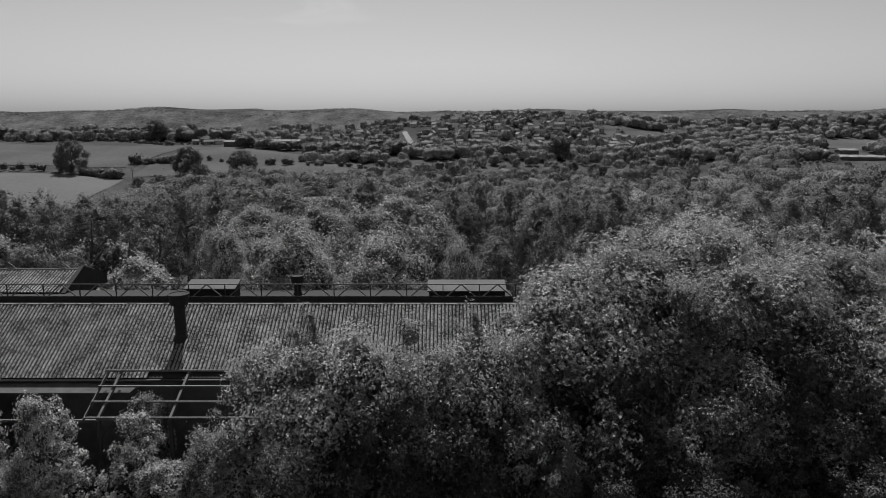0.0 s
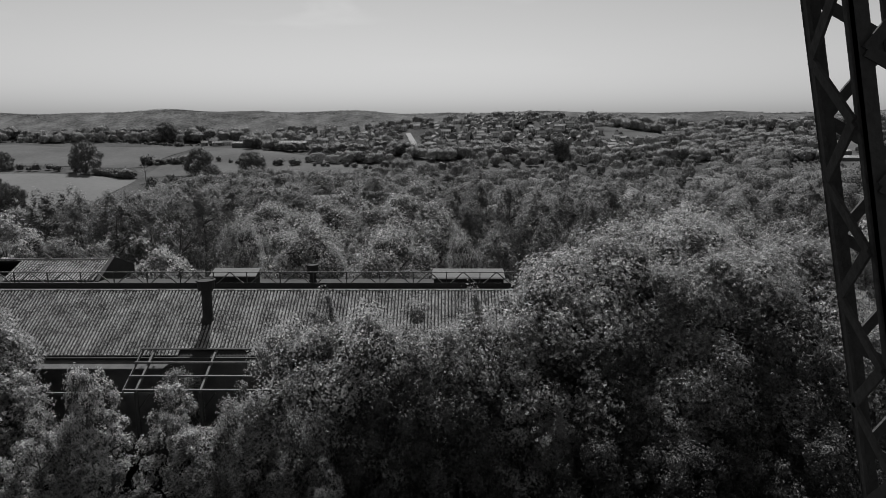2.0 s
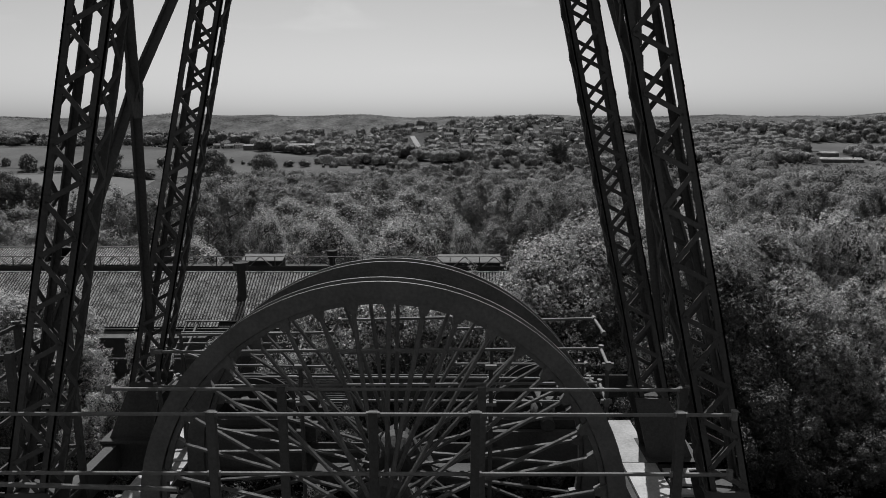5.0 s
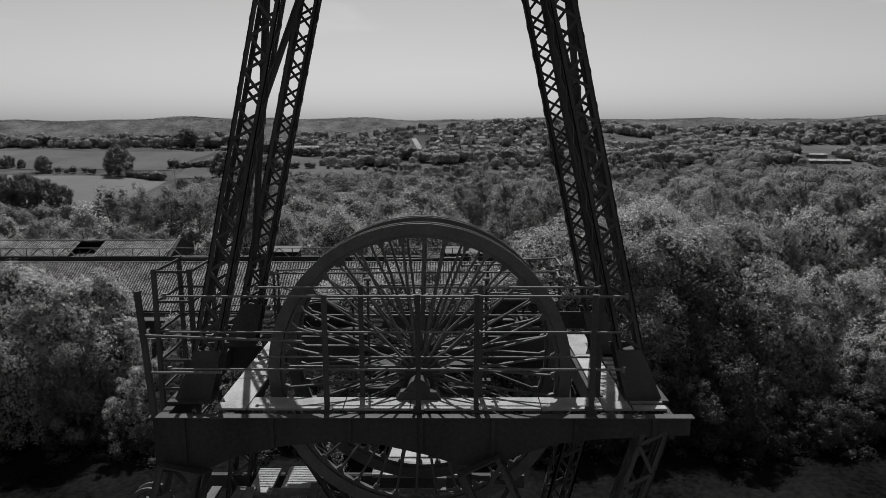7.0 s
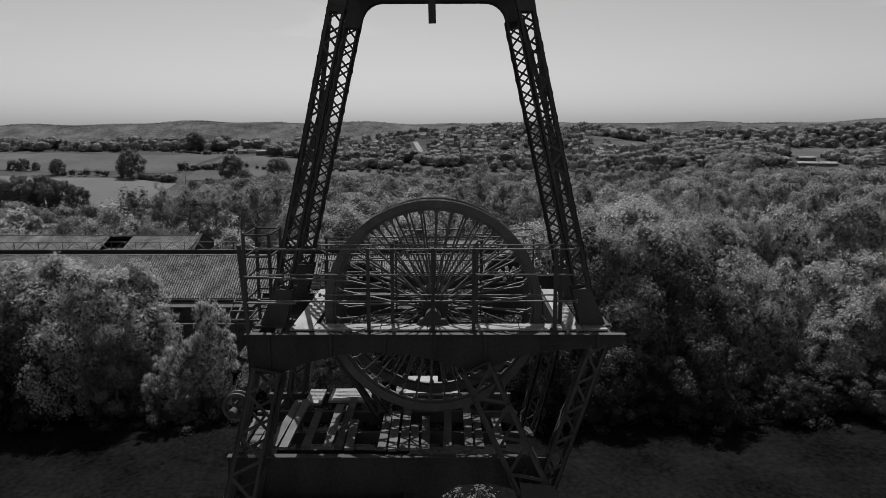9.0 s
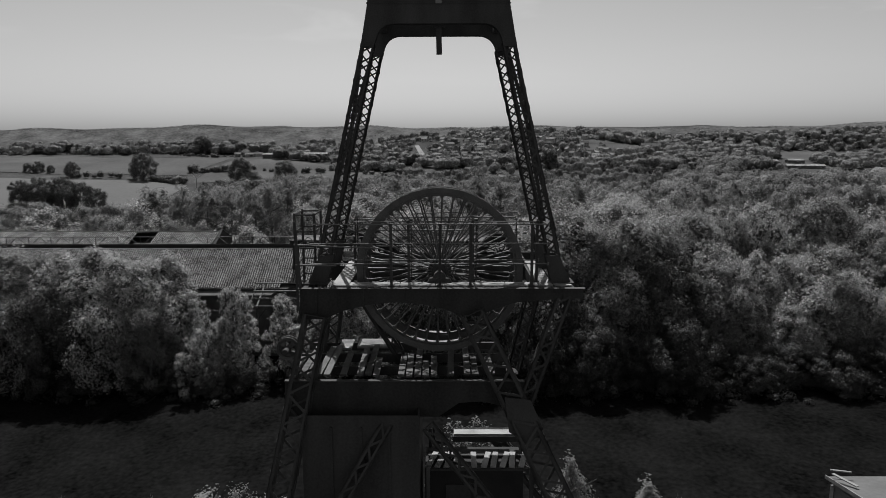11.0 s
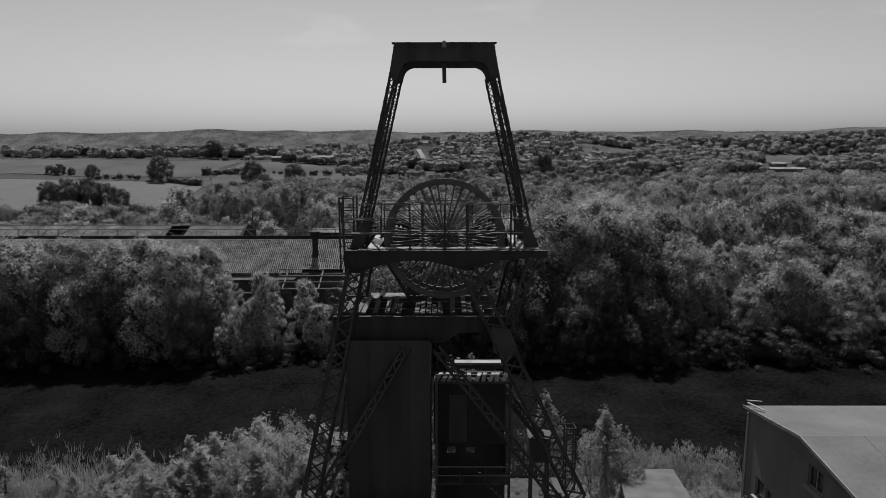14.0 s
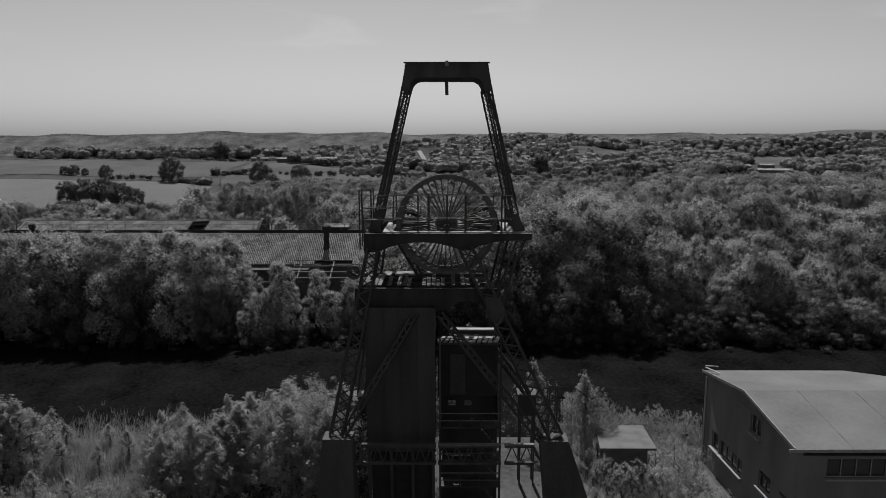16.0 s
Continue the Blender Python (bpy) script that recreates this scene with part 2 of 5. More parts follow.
def ground_sheet():
    xs = [-4600, -2000, -900, -450] + [x * 4 for x in range(-75, 76)] + [450, 900, 2000, 4600]
    ys = [-4600, -1500, -500, -200] + [-110 + 3.0 * k for k in range(125)] + [300, 420, 900, 2000, 4600]
    v = [(x, y, land(x, y)) for y in ys for x in xs]
    w = len(xs)
    f = [(j * w + i, j * w + i + 1, (j + 1) * w + i + 1, (j + 1) * w + i) for j in range(len(ys) - 1) for i in range(w - 1)]
    s = Shape().add(v, f)
    ob = solid("ground", s, GRASS, "rough grassy land rising to a far ridge", "ground", kind="structure")
    ob.data.polygons.foreach_set("use_smooth", [True] * len(ob.data.polygons))


def patch(name, corners, mat, label, lift=0.12, step=4):
    """A field laid over the land: a grid cut to a polygon given by its four corners."""
    a, b, c, d = [Vector((*p, 0)) for p in corners]
    n = max(2, int((b - a).length / step))
    m = max(2, int((d - a).length / step))
    v = []
    for j in range(m + 1):
        for i in range(n + 1):
            p = a.lerp(b, i / n).lerp(d.lerp(c, i / n), j / m)
            v.append((p.x, p.y, land(p.x, p.y) + lift))
    f = [(j * (n + 1) + i, j * (n + 1) + i + 1, (j + 1) * (n + 1) + i + 1, (j + 1) * (n + 1) + i) for j in range(m) for i in range(n)]
    return solid(name, Shape().add(v, f), mat, label, "field", kind="structure")


ground_sheet()
patch("field_crop", ((-150, 92), (-57, 104), (-59, 128.6), (-150, 142)), CROP, "pale dry crop field on the far slope", 0.10)
patch("field_meadow", ((-150, 146), (-62, 140), (-62, 170), (-150, 176)), MEADOW, "mown meadow with a hedge along it", 0.10)
patch("field_pasture", ((-59, 131), (-11, 129), (-22, 154), (-60, 168)), MEADOW, "grazed pasture below the village", 0.10)
patch("field_slope", ((92, 168), (130, 150), (140, 175), (97, 181)), MEADOW, "open pasture on the far slope", 0.10)
patch("field_ridge", ((37, 169), (62, 174), (62, 180), (38, 174)), MEADOW, "strip of meadow beside the village", 0.15)
patch("field_hills", ((-185, 184), (185, 184), (185, 216), (-185, 216)), HILL, "distant hillside of woods and fields", 0.06, 4)
patch("road", ((-7.9, 163.5), (-6.4, 163.5), (-9.0, 174.5), (-10.2, 174.5)), ASPHALT, "sunlit road climbing through the village", 0.35, 1)
patch("ground_shale", ((-75, 5.5), (75, 7.5), (75, 36), (-75, 36)), SHADED_SHALE, "coal shale ground, its black tone carrying the trees' shade", 0.05, 3)
patch("field_yard", ((7, -9), (17, -9), (17, 8), (6, 8)), MEADOW, "dry pale grass beside the building", 0.04, 2)


# ---- the headframe ----
CX = -0.97
frame_ob = thing("headframe", (CX, -2.15, 0), "black riveted lattice steel colliery headframe with winding wheels", "headframe")


def gusset(s, outline, y, t=0.04):
    s.plate(outline, y - t / 2, y + t / 2)


def column(p, q, w, d, parent, pitch=0.4, chord=0.1, label="", t=0.02, bar=0.055):
    """A latticed box column from p to q: four angle chords and zigzag lacing on all four sides."""
    p, q = Vector(p), Vector(q)
    axis = (q - p).normalized()
    side = Vector((1, 0, 0)) - axis * axis.x
    side.normalize()
    back = axis.cross(side)
    m = Matrix((side, back, axis)).transposed().to_4x4()
    m.translation = p
    size = (q - p).length
    bases = []
    for z in (0.0, size):
        base = Shape()
        bases.append(base)
        base.add([m @ Vector((sx * w / 2, sy * d / 2, z + dz)) for dz in (-0.012, 0.012) for sx, sy in ((-1, -1), (1, -1), (1, 1), (-1, 1))],
                 [(3, 2, 1, 0), (4, 5, 6, 7), (0, 1, 5, 4), (1, 2, 6, 5), (2, 3, 7, 6), (3, 0, 4, 7)])
    leg = part("leg", bases[0], STEEL, parent, label)
    part("end_plate", bases[1], STEEL, leg)
    for sx in (-1, 1):
        for sy in (-1, 1):
            c = Shape()
            x0, x1 = sorted((sx * w / 2, sx * (w / 2 - chord)))
            y0, y1 = sorted((sy * d / 2, sy * (d / 2 - t)))
            c.box(x0, x1, y0, y1, 0, size)
            x0, x1 = sorted((sx * w / 2, sx * (w / 2 - t)))
            y0, y1 = sorted((sy * d / 2, sy * (d / 2 - chord * 0.6)))
            c.box(x0, x1, y0, y1, 0, size)
            piece("chord", c.mesh("chord", STEEL), m, leg)
    for wide, deep, turn in ((w, d, 0), (d, w, 90)):
        k = wide / 2 - 0.05
        n = int((size - 0.2) / pitch)
        rise = (size - 0.2) / n
        slants = [Shape().bar((-s * k, 0, -rise / 2), (s * k, 0, rise / 2), bar, 0.016, (0, 1, 0)).mesh("lacing", STEEL) for s in (-1, 1)]
        for face in (-1, 1):
            for i in range(n):
                z = 0.1 + (i + 0.5) * rise
                piece("lacing", slants[(i + (face > 0)) % 2], m @ pose(0, 0, 0, 0, 0, turn) @ Matrix.Translation((0, face * (deep / 2 + 0.01), z)), leg)
    return leg


def half(z):
    return 3.07 + 0.232 * (22.5 - z)


Y_NEAR, Y_FAR = -3.35, -0.35
Z_DECK = 17.38
# the four columns lean in unevenly: side, place along y, how far each stands in from the mean
for s, y, inset in ((-1, -3.42, 0.02), (1, Y_NEAR, 0.03), (-1, -0.05, -0.08), (1, -0.68, 0.11)):
    column((CX + s * (half(Z_DECK + 0.9) - inset), y, Z_DECK + 0.9), (CX + s * (half(25.6) - inset * 0.7), y, 25.6), 0.46, 0.4, frame_ob, 0.3, 0.085)
    boot = Shape()
    a, b = half(Z_DECK) - inset, half(Z_DECK + 1.25) - inset
    for yy in (y - 0.26, y + 0.24):
        boot.plate([(CX + s * (a - 0.28), Z_DECK), (CX + s * (a + 0.4), Z_DECK), (CX + s * (b + 0.25), Z_DECK + 1.0), (CX + s * (b - 0.25), Z_DECK + 1.0)], yy, yy + 0.03)
    boot.bar((CX + s * (a + 0.36), y, Z_DECK), (CX + s * (b + 0.2), y, Z_DECK + 1.0), 0.46, 0.04, (s, 0, 0.2))
    boot.box(*sorted((CX + s * (a - 0.34), CX + s * (a + 0.48))), y - 0.4, y + 0.4, Z_DECK + 0.003, Z_DECK + 0.05)
    part("boot", boot, STEEL, frame_ob, "solid plated column foot")


def portal(y0, y1):
    """The plated top with rounded inner corners."""
    o = half(27.0) + 0.3
    i = half(25.4) - 0.24
    r = 0.62
    pts = [(-o, 27.0), (-half(25.5) - 0.23, 25.45), (-i, 25.45)]
    inner = i - 0.04
    pts += [(-inner + r * (1 - math.cos(a)), 26.13 - r + r * math.sin(a) + 0.05) for a in [k * math.pi / 16 for k in range(1, 9)]]
    right = [(-x, z) for x, z in reversed(pts)]
    outline = [(CX + x, z) for x, z in pts + right]
    return Shape().plate(outline, y0, y1)


for y in (Y_NEAR, Y_FAR):
    part("portal_plate", portal(y - 0.24, y - 0.20), STEEL, frame_ob, "solid top plate with rounded corners")
    part("portal_plate", portal(y + 0.20, y + 0.24), STEEL, frame_ob, "solid top plate with rounded corners")
    part("top_flange", Shape().box(CX - 2.44, CX + 2.44, y - 0.3, y + 0.3, 27.005, 27.04).box(CX - 2.38, CX + 2.38, y - 0.27, y + 0.27, 26.82, 26.85), STEEL, frame_ob)
for s in (-1, 1):
    part("top_side_plate", Shape().box(*sorted((CX + s * 1.95, CX + s * 2.2)), Y_NEAR + 0.25, Y_FAR - 0.25, 26.25, 26.88), STEEL, frame_ob)
part("top_beam", Shape().box(CX - 0.12, CX + 0.12, Y_NEAR + 0.25, Y_FAR - 0.25, 26.2, 26.88), STEEL, frame_ob)
part("lifting_hook", Shape().bar((CX - 0.01, -3.0, 26.2), (CX + 0.01, -3.0, 25.24), 0.19, 0.14, (0, 1, 0)).box(CX - 0.22, CX + 0.22, -3.1, -2.9, 26.12, 26.2), STEEL, frame_ob)
part("cap_bracket", Shape().box(CX - 0.1, CX + 0.1, Y_NEAR - 0.36, Y_NEAR - 0.31, 26.8, 27.06).box(CX - 0.06, CX + 0.06, Y_NEAR - 0.36, Y_NEAR + 0.1, 27.06, 27.1), TRIM, frame_ob, "small pale bracket")

# crossed bracing on both flanks
for s in (-1, 1):
    n = Shape()
    zc, yc = 22.92, (Y_NEAR + Y_FAR) / 2
    xs = CX + s * (half(zc) + 0.2)
    n.add([(xs + dx, yc + a, zc + b) for dx in (-0.02, 0.02) for a, b in ((-0.13, -0.38), (0.13, -0.38), (0.22, 0), (0.13, 0.38), (-0.13, 0.38), (-0.22, 0))],
          [(5, 4, 3, 2, 1, 0), (6, 7, 8, 9, 10, 11)] + [(k, (k + 1) % 6, 6 + (k + 1) % 6, 6 + k) for k in range(6)])
    part("gusset", n, STEEL, frame_ob)
    for ye in (Y_NEAR, -0.05 if s < 0 else -0.68):
        for ze in (19.2, 25.7):
            part("flank_brace", Shape().bar((xs, yc, zc), (CX + s * (half(ze) + 0.2), ye, ze), 0.035, 0.13, (1, 0, 0)).bar((xs + 0.05 * s, yc, zc), (CX + s * (half(ze) + 0.2) + 0.05 * s, ye, ze), 0.1, 0.03, (1, 0, 0)), STEEL, frame_ob)

# wheel platform
low = [(-5.75, 1.1), (-4.95, 1.1), (-4.3, 0.8), (-3.4, 0.58), (-2.5, 0.5), (-1.6, 0.56), (-0.8, 0.75), (-0.2, 0.95), (0.4, 0.98), (0.9, 0.75), (1.6, 0.52), (2.4, 0.43), (3.2, 0.40), (3.95, 0.36)]
arch = [(3.95, Z_DECK - 0.02), (-5.75, Z_DECK - 0.02)] + [(x, Z_DECK - d) for x, d in low]
part("front_girder", Shape().plate(arch, -4.34, -4.30), SOOT, frame_ob, "deep arched plate girder")
part("girder_flange", Shape().box(-5.8, 4.0, -4.42, -4.24, Z_DECK - 0.02, Z_DECK), CLAD, frame_ob)
for x in (-5.2, -3.6, -2.2, -0.9, 0.4, 1.9, 3.3):
    d = float(np.interp(x, [p[0] for p in low], [p[1] for p in low]))
    part("stiffener", Shape().box(x - 0.04, x + 0.04, -4.38, -4.34, Z_DECK - d + 0.03, Z_DECK - 0.03), SOOT, frame_ob)
part("rear_girder", Shape().box(-5.75, 3.95, -0.35, -0.31, Z_DECK - 0.6, Z_DECK - 0.02), STEEL, frame_ob)
part("rear_girder", Shape().box(-5.3, 3.5, 2.7, 2.74, Z_DECK - 0.5, Z_DECK - 0.02), STEEL, frame_ob)
for x in (-5.6, -4.4, 2.45, 3.6):
    part("cross_beam", Shape().box(x - 0.08, x + 0.08, -4.29, 2.69, Z_DECK - 0.45, Z_DECK - 0.02), STEEL, frame_ob)


def deck_board(x0, x1, y0, y1):
    return part("deck_plate", Shape().box(x0, x1, y0, y1, Z_DECK + 0.002, Z_DECK + 0.045), DECK, frame_ob, "pale weathered deck plate")


for k, (x0, x1) in enumerate(((-4.28, -2.35), (-2.33, -1.12), (-1.10, 0.14), (0.16, 1.3), (1.32, 2.43))):
    deck_board(max(x0, -4.1), x1, -4.1, -3.58)
for y0, y1 in ((-4.1, -2.6), (-2.58, -1.1), (-1.08, 0.4)):
    deck_board(-4.7, -4.12, y0, y1)
    deck_board(2.45, 2.95, y0, y1)
    for k in range(5):
        deck_board(3.0, 3.6, y0 + 0.29 * k, y0 + 0.29 * k + 0.16)
grate = Shape().box(0, 3.4, -0.008, 0.008, 0, 0.05).mesh("grating_bar", STEEL)
for k in range(20):
    piece("grating_bar", grate, Matrix.Translation((-5.5, 0.45 + 0.112 * k, Z_DECK)), frame_ob)
for x0, x1 in ((-4.15, -2.35), (0.2, 2.2)):
    part("machine_casing", Shape().box(x0 + 0.1, x1 - 0.1, -0.6, -0.5, Z_DECK - 0.3, Z_DECK + 0.3), STEEL, frame_ob, "dark riveted machine casing")


def winding_wheel(y, r, spokes, name="winding_wheel", c=(CX, 17.705), hub_r=0.42, depth=0.22, label="", steel=RIM):
    """A spoked head sheave: grooved rim, hub with collar, axle and two fans of round spokes."""
    w = thing(name, (c[0], y, c[1] - r), label, "winding wheel", "winding wheels")
    ctr = (c[0], y, c[1])
    h = 0.13
    part("rim", Shape().ring(ctr, [(r, -h), (r, -h + 0.035), (r - 0.10, -0.03), (r - 0.10, 0.03), (r, h - 0.035), (r, h), (r - depth, h * 0.75), (r - depth, -h * 0.75)], 96), steel, w, "deep grooved steel rim")
    part("tread", Shape().ring(ctr, [(r - depth - 0.01, -0.05), (r - depth - 0.01, 0.05), (r - depth - 0.07, 0.05), (r - depth - 0.07, -0.05)], 96), steel, w)
    part("hub", Shape().ring(ctr, [(hub_r, -0.10), (hub_r, 0.10), (hub_r * 0.6, 0.32), (0.1, 0.32), (0.1, -0.32), (hub_r * 0.6, -0.32)], 32), STEEL, w)
    part("axle", Shape().tube((c[0], y - 0.62, c[1]), (c[0], y + 0.62, c[1]), 0.11, 16), STEEL, w)
    sp = Shape().tube((0, 0, hub_r * 0.7), (0, 0, r - depth - 0.02), 0.03, 6, 0.027)
    sp.plate([(-0.04, r - depth - 0.15), (0.04, r - depth - 0.15), (0.1, r - depth + 0.02), (-0.1, r - depth + 0.02)], -0.04, 0.04)
    me = sp.mesh("spoke", steel)
    for k in range(spokes):
        side = -1 if k % 2 else 1
        lean = math.degrees(math.atan(0.26 / (r - depth))) * side
        piece("spoke", me, Matrix.Translation((c[0], y + side * 0.28, c[1])) @ pose(0, 0, 0, 0, 360 * k / spokes + 2, 0) @ pose(0, 0, 0, lean, 0, 0), w)
    return w


winding_wheel(-2.93, 2.99, 40, label="large dark spoked winding wheel with a deep grooved rim")
winding_wheel(-1.38, 2.99, 40, c=(CX, 17.62), label="large dark spoked winding wheel behind its twin")
winding_wheel(0.05, 0.86, 12, "guide_sheave", (1.4, 17.76), 0.2, 0.27, "smaller black guide sheave on the rear deck", SOOT)
winding_wheel(0.05, 0.86, 12, "guide_sheave", (-3.45, 17.5), 0.2, 0.27, "smaller black guide sheave on the rear deck", SOOT)


def bearing(x, y):
    b = thing("bearing_block", (x, y, Z_DECK), "dark cast bearing block carrying the wheel axle", "bearing", "bearing blocks")
    part("pedestal", Shape().plate([(x - 0.6, Z_DECK - 0.25), (x + 0.6, Z_DECK - 0.25), (x + 0.34, Z_DECK + 0.2), (x - 0.34, Z_DECK + 0.2)], y - 0.16, y + 0.16), STEEL, b)
    part("cap", Shape().plate([(x + 0.22 * math.cos(a), Z_DECK + 0.2 + 0.24 * math.sin(a)) for a in [k * math.pi / 10 for k in range(11)]], y - 0.14, y + 0.14), STEEL, b)
    part("beam", Shape().box(x - 1.35, x + 1.35, y - 0.2, y + 0.2, Z_DECK - 0.4, Z_DECK - 0.26), STEEL, b)


for y in (-3.55, -2.16, -0.75):
    bearing(CX, y)
for x0, x1 in ((-4.3, -2.3), (0.35, 2.35)):
    for y in (-0.32, 0.45):
        solid("sheave_trestle", Shape().box(x0, x1, y - 0.12, y + 0.12, Z_DECK + 0.05, Z_DECK + 0.30).box(x0 + 0.1, x1 - 0.1, y - 0.1, y + 0.1, Z_DECK + 0.301, Z_DECK + 0.42), STEEL, "dark timber trestle carrying the guide sheave", "trestle", "sheave trestles")


def fence(points, posts, heights, name="platform_rail", z0=Z_DECK + 0.05, top=2.15, label="tall tubular steel guard rail round the wheels", slim=False):
    f = thing(name, (points[0][0], points[0][1], z0), label, "guard rail", "guard rails")
    for x, y in posts:
        post = Shape().tube((x, y, z0 - 0.06), (x, y, z0 + max(heights)), 0.026, 8) if slim else Shape().box(x - 0.045, x + 0.045, y - 0.04, y + 0.04, z0 - 0.06, z0 + top)
        part("post", post.box(x - 0.1, x + 0.1, y - 0.08, y + 0.08, z0 - 0.045, z0 + 0.02), STEEL, f)
    for hgt in heights:
        for a, b in zip(points, points[1:]):
            part("rail", Shape().tube((a[0], a[1], z0 + hgt), (b[0], b[1], z0 + hgt), 0.021, 8), RAIL, f)
        for p in points:
            part("pipe_coupling", Shape().tube((p[0], p[1], z0 + hgt - 0.05), (p[0], p[1], z0 + hgt + 0.05), 0.036, 8), RAIL, f)
        for x, y in posts:
            part("pipe_coupling", Shape().tube((x - 0.07, y, z0 + hgt), (x + 0.07, y, z0 + hgt), 0.034, 8), RAIL, f)
    return f


H3 = (0.76, 1.46, 2.12)
fence([(-5.45, -4.14), (2.75, -4.14)], [(-2.62, -4.14), (-0.95, -4.14), (0.1, -4.14), (2.2, -4.14)], H3)
fence([(-4.0, -3.47), (2.5, -3.47)], [(-2.05, -3.47), (0.2, -3.47), (2.45, -3.47)], (0.76, 2.12))
fence([(-4.05, -2.15), (1.85, -2.0), (1.8, -2.65)], [(-4.0, -2.15), (-2.0, -2.7), (0.35, -2.7), (1.8, -2.62)], (1.62, 2.1), slim=True)
fence([(-4.4, -1.3), (-4.4, -0.55), (2.0, -0.6), (2.1, -1.1)], [(-4.35, -0.55), (-2.6, -0.57), (0.5, -0.59), (2.0, -0.64)], (0.76, 1.14), slim=True)


def stepped_rail(y, bends, feet, back=()):
    """A pipe rail that steps up and down at screwed elbows: bends are (x, z); back leads the far end round the corner."""
    r = thing("stepped_pipe_rail", (bends[0][0], y, Z_DECK), "stepped tubular rail with screwed elbows behind the wheels", "guard rail", "guard rails")
    line = [(x, y, z) for x, z in bends] + list(back)
    for a, b in zip(line, line[1:]):
        part("rail", Shape().tube(a, b, 0.022, 8), RAIL, r)
        part("elbow", Shape().tube((b[0], b[1] - 0.05, b[2]), (b[0], b[1] + 0.05, b[2]), 0.036, 8), RAIL, r)
    for x in feet:
        part("post", Shape().tube((x, y, Z_DECK), (x, y, float(np.interp(x, [q[0] for q in bends], [q[1] for q in bends]))), 0.026, 8), STEEL, r)


stepped_rail(0.1, [(-4.9, 18.86), (-3.9, 18.52), (-2.12, 18.5), (-2.0, 18.74), (-0.12, 18.76), (-0.06, 18.55), (2.1, 18.55)], (-3.9, 2.05))
stepped_rail(-0.58, [(-4.35, 19.26), (-1.95, 19.3), (-1.84, 19.5), (-0.14, 19.54), (-0.08, 19.36), (0.95, 19.4), (1.0, 19.5), (2.05, 19.53)], (-4.3, 0.5), ((2.08, -1.12, 19.47),))


def cage(x0, x1, y0, y1, z0, z1):
    c = thing("ladder_cage", (x0, y0, z0), "steel ladder cage on the flank of the platform", "ladder cage")
    for x in (x0, x1):
        for y in (y0, y1):
            part("post", Shape().box(x - 0.04, x + 0.04, y - 0.04, y + 0.04, z0, z1), STEEL, c)
    for k in range(6):
        z = z0 + (z1 - z0) * (k + 0.9) / 6
        part("hoop", Shape().bar((x0, y0, z), (x1, y0, z), 0.03, 0.05).bar((x0, y1, z), (x1, y1, z), 0.03, 0.05).bar((x0, y0, z), (x0, y1, z), 0.03, 0.05).bar((x1, y0, z), (x1, y1, z), 0.03, 0.05), STEEL, c)
    part("brace", Shape().bar((x0, y0, z0 + 0.2), (x1, y0, z0 + 1.5), 0.03, 0.05), RAIL, c)


cage(-6.15, -5.45, -2.9, -1.6, Z_DECK - 1.2, Z_DECK + 2.4)
solid("leaning_post", Shape().bar((-5.72, -4.3, Z_DECK - 0.05), (-5.86, -4.3, Z_DECK + 2.3), 0.09, 0.09, (0, 1, 0)), STEEL, "bent steel post at the platform corner", "post")
solid("loose_rail", Shape().tube((-5.9, -4.3, Z_DECK + 1.5), (-3.0, -4.18, Z_DECK + 1.35), 0.026).tube((-5.85, -4.3, Z_DECK + 0.8), (-4.5, -4.18, Z_DECK + 0.76), 0.026), RAIL, "bent loose guard rail on the platform corner", "rail")

# lower frame
Z_LOW = 14.27
part("lower_girder", Shape().plate([(-6.25, Z_LOW), (1.95, Z_LOW), (2.1, Z_LOW - 0.5), (1.5, Z_LOW - 1.0), (0.5, Z_LOW - 0.75), (-0.3, Z_LOW - 0.8), (-1.0, Z_LOW - 1.3), (-6.3, Z_LOW - 1.3)], -4.9, -4.86), SOOT, frame_ob, "deep riveted lower girder")
part("girder_flange", Shape().box(-6.25, 1.95, -5.0, -4.8, Z_LOW, Z_LOW + 0.02), STEEL, frame_ob)
column((-7.1, -7.4, 6.4), (-5.2, -4.4, 16.4), 0.82, 0.6, frame_ob, 0.5, 0.12, t=0.05, bar=0.08)
column((5.1, -7.45, 6.4), (0.15, -4.45, 16.5), 0.85, 0.6, frame_ob, 0.5, 0.13, t=0.05, bar=0.08)
column((1.85, -1.5, 13.4), (2.62, -1.5, 16.7), 0.5, 0.6, frame_ob, 0.35, 0.08, t=0.04)
column((1.9, -4.95, 13.3), (3.4, -4.1, 17.2), 0.5, 0.4, frame_ob, 0.38, 0.1, t=0.03, bar=0.07)
column((-6.6, -0.4, 6.0), (-5.0, -0.75, 16.6), 0.55, 0.55, frame_ob, 0.43, 0.1)
column((-3.8, -2.4, 16.6), (-2.2, -2.4, 13.9), 0.4, 0.4, frame_ob, 0.39, 0.1, t=0.04)
column((1.2, -1.2, 10.6), (4.3, -0.9, 6.4), 0.5, 0.45, frame_ob, 0.39, 0.14, t=0.05, bar=0.08)
column((-2.7, -5.45, 13.0), (-6.75, -7.4, 6.4), 0.42, 0.3, frame_ob, 0.42, 0.11, t=0.04, bar=0.075)
column((-1.35, -5.5, 12.9), (4.3, -7.5, 6.2), 0.46, 0.3, frame_ob, 0.42, 0.12, t=0.05, bar=0.075)
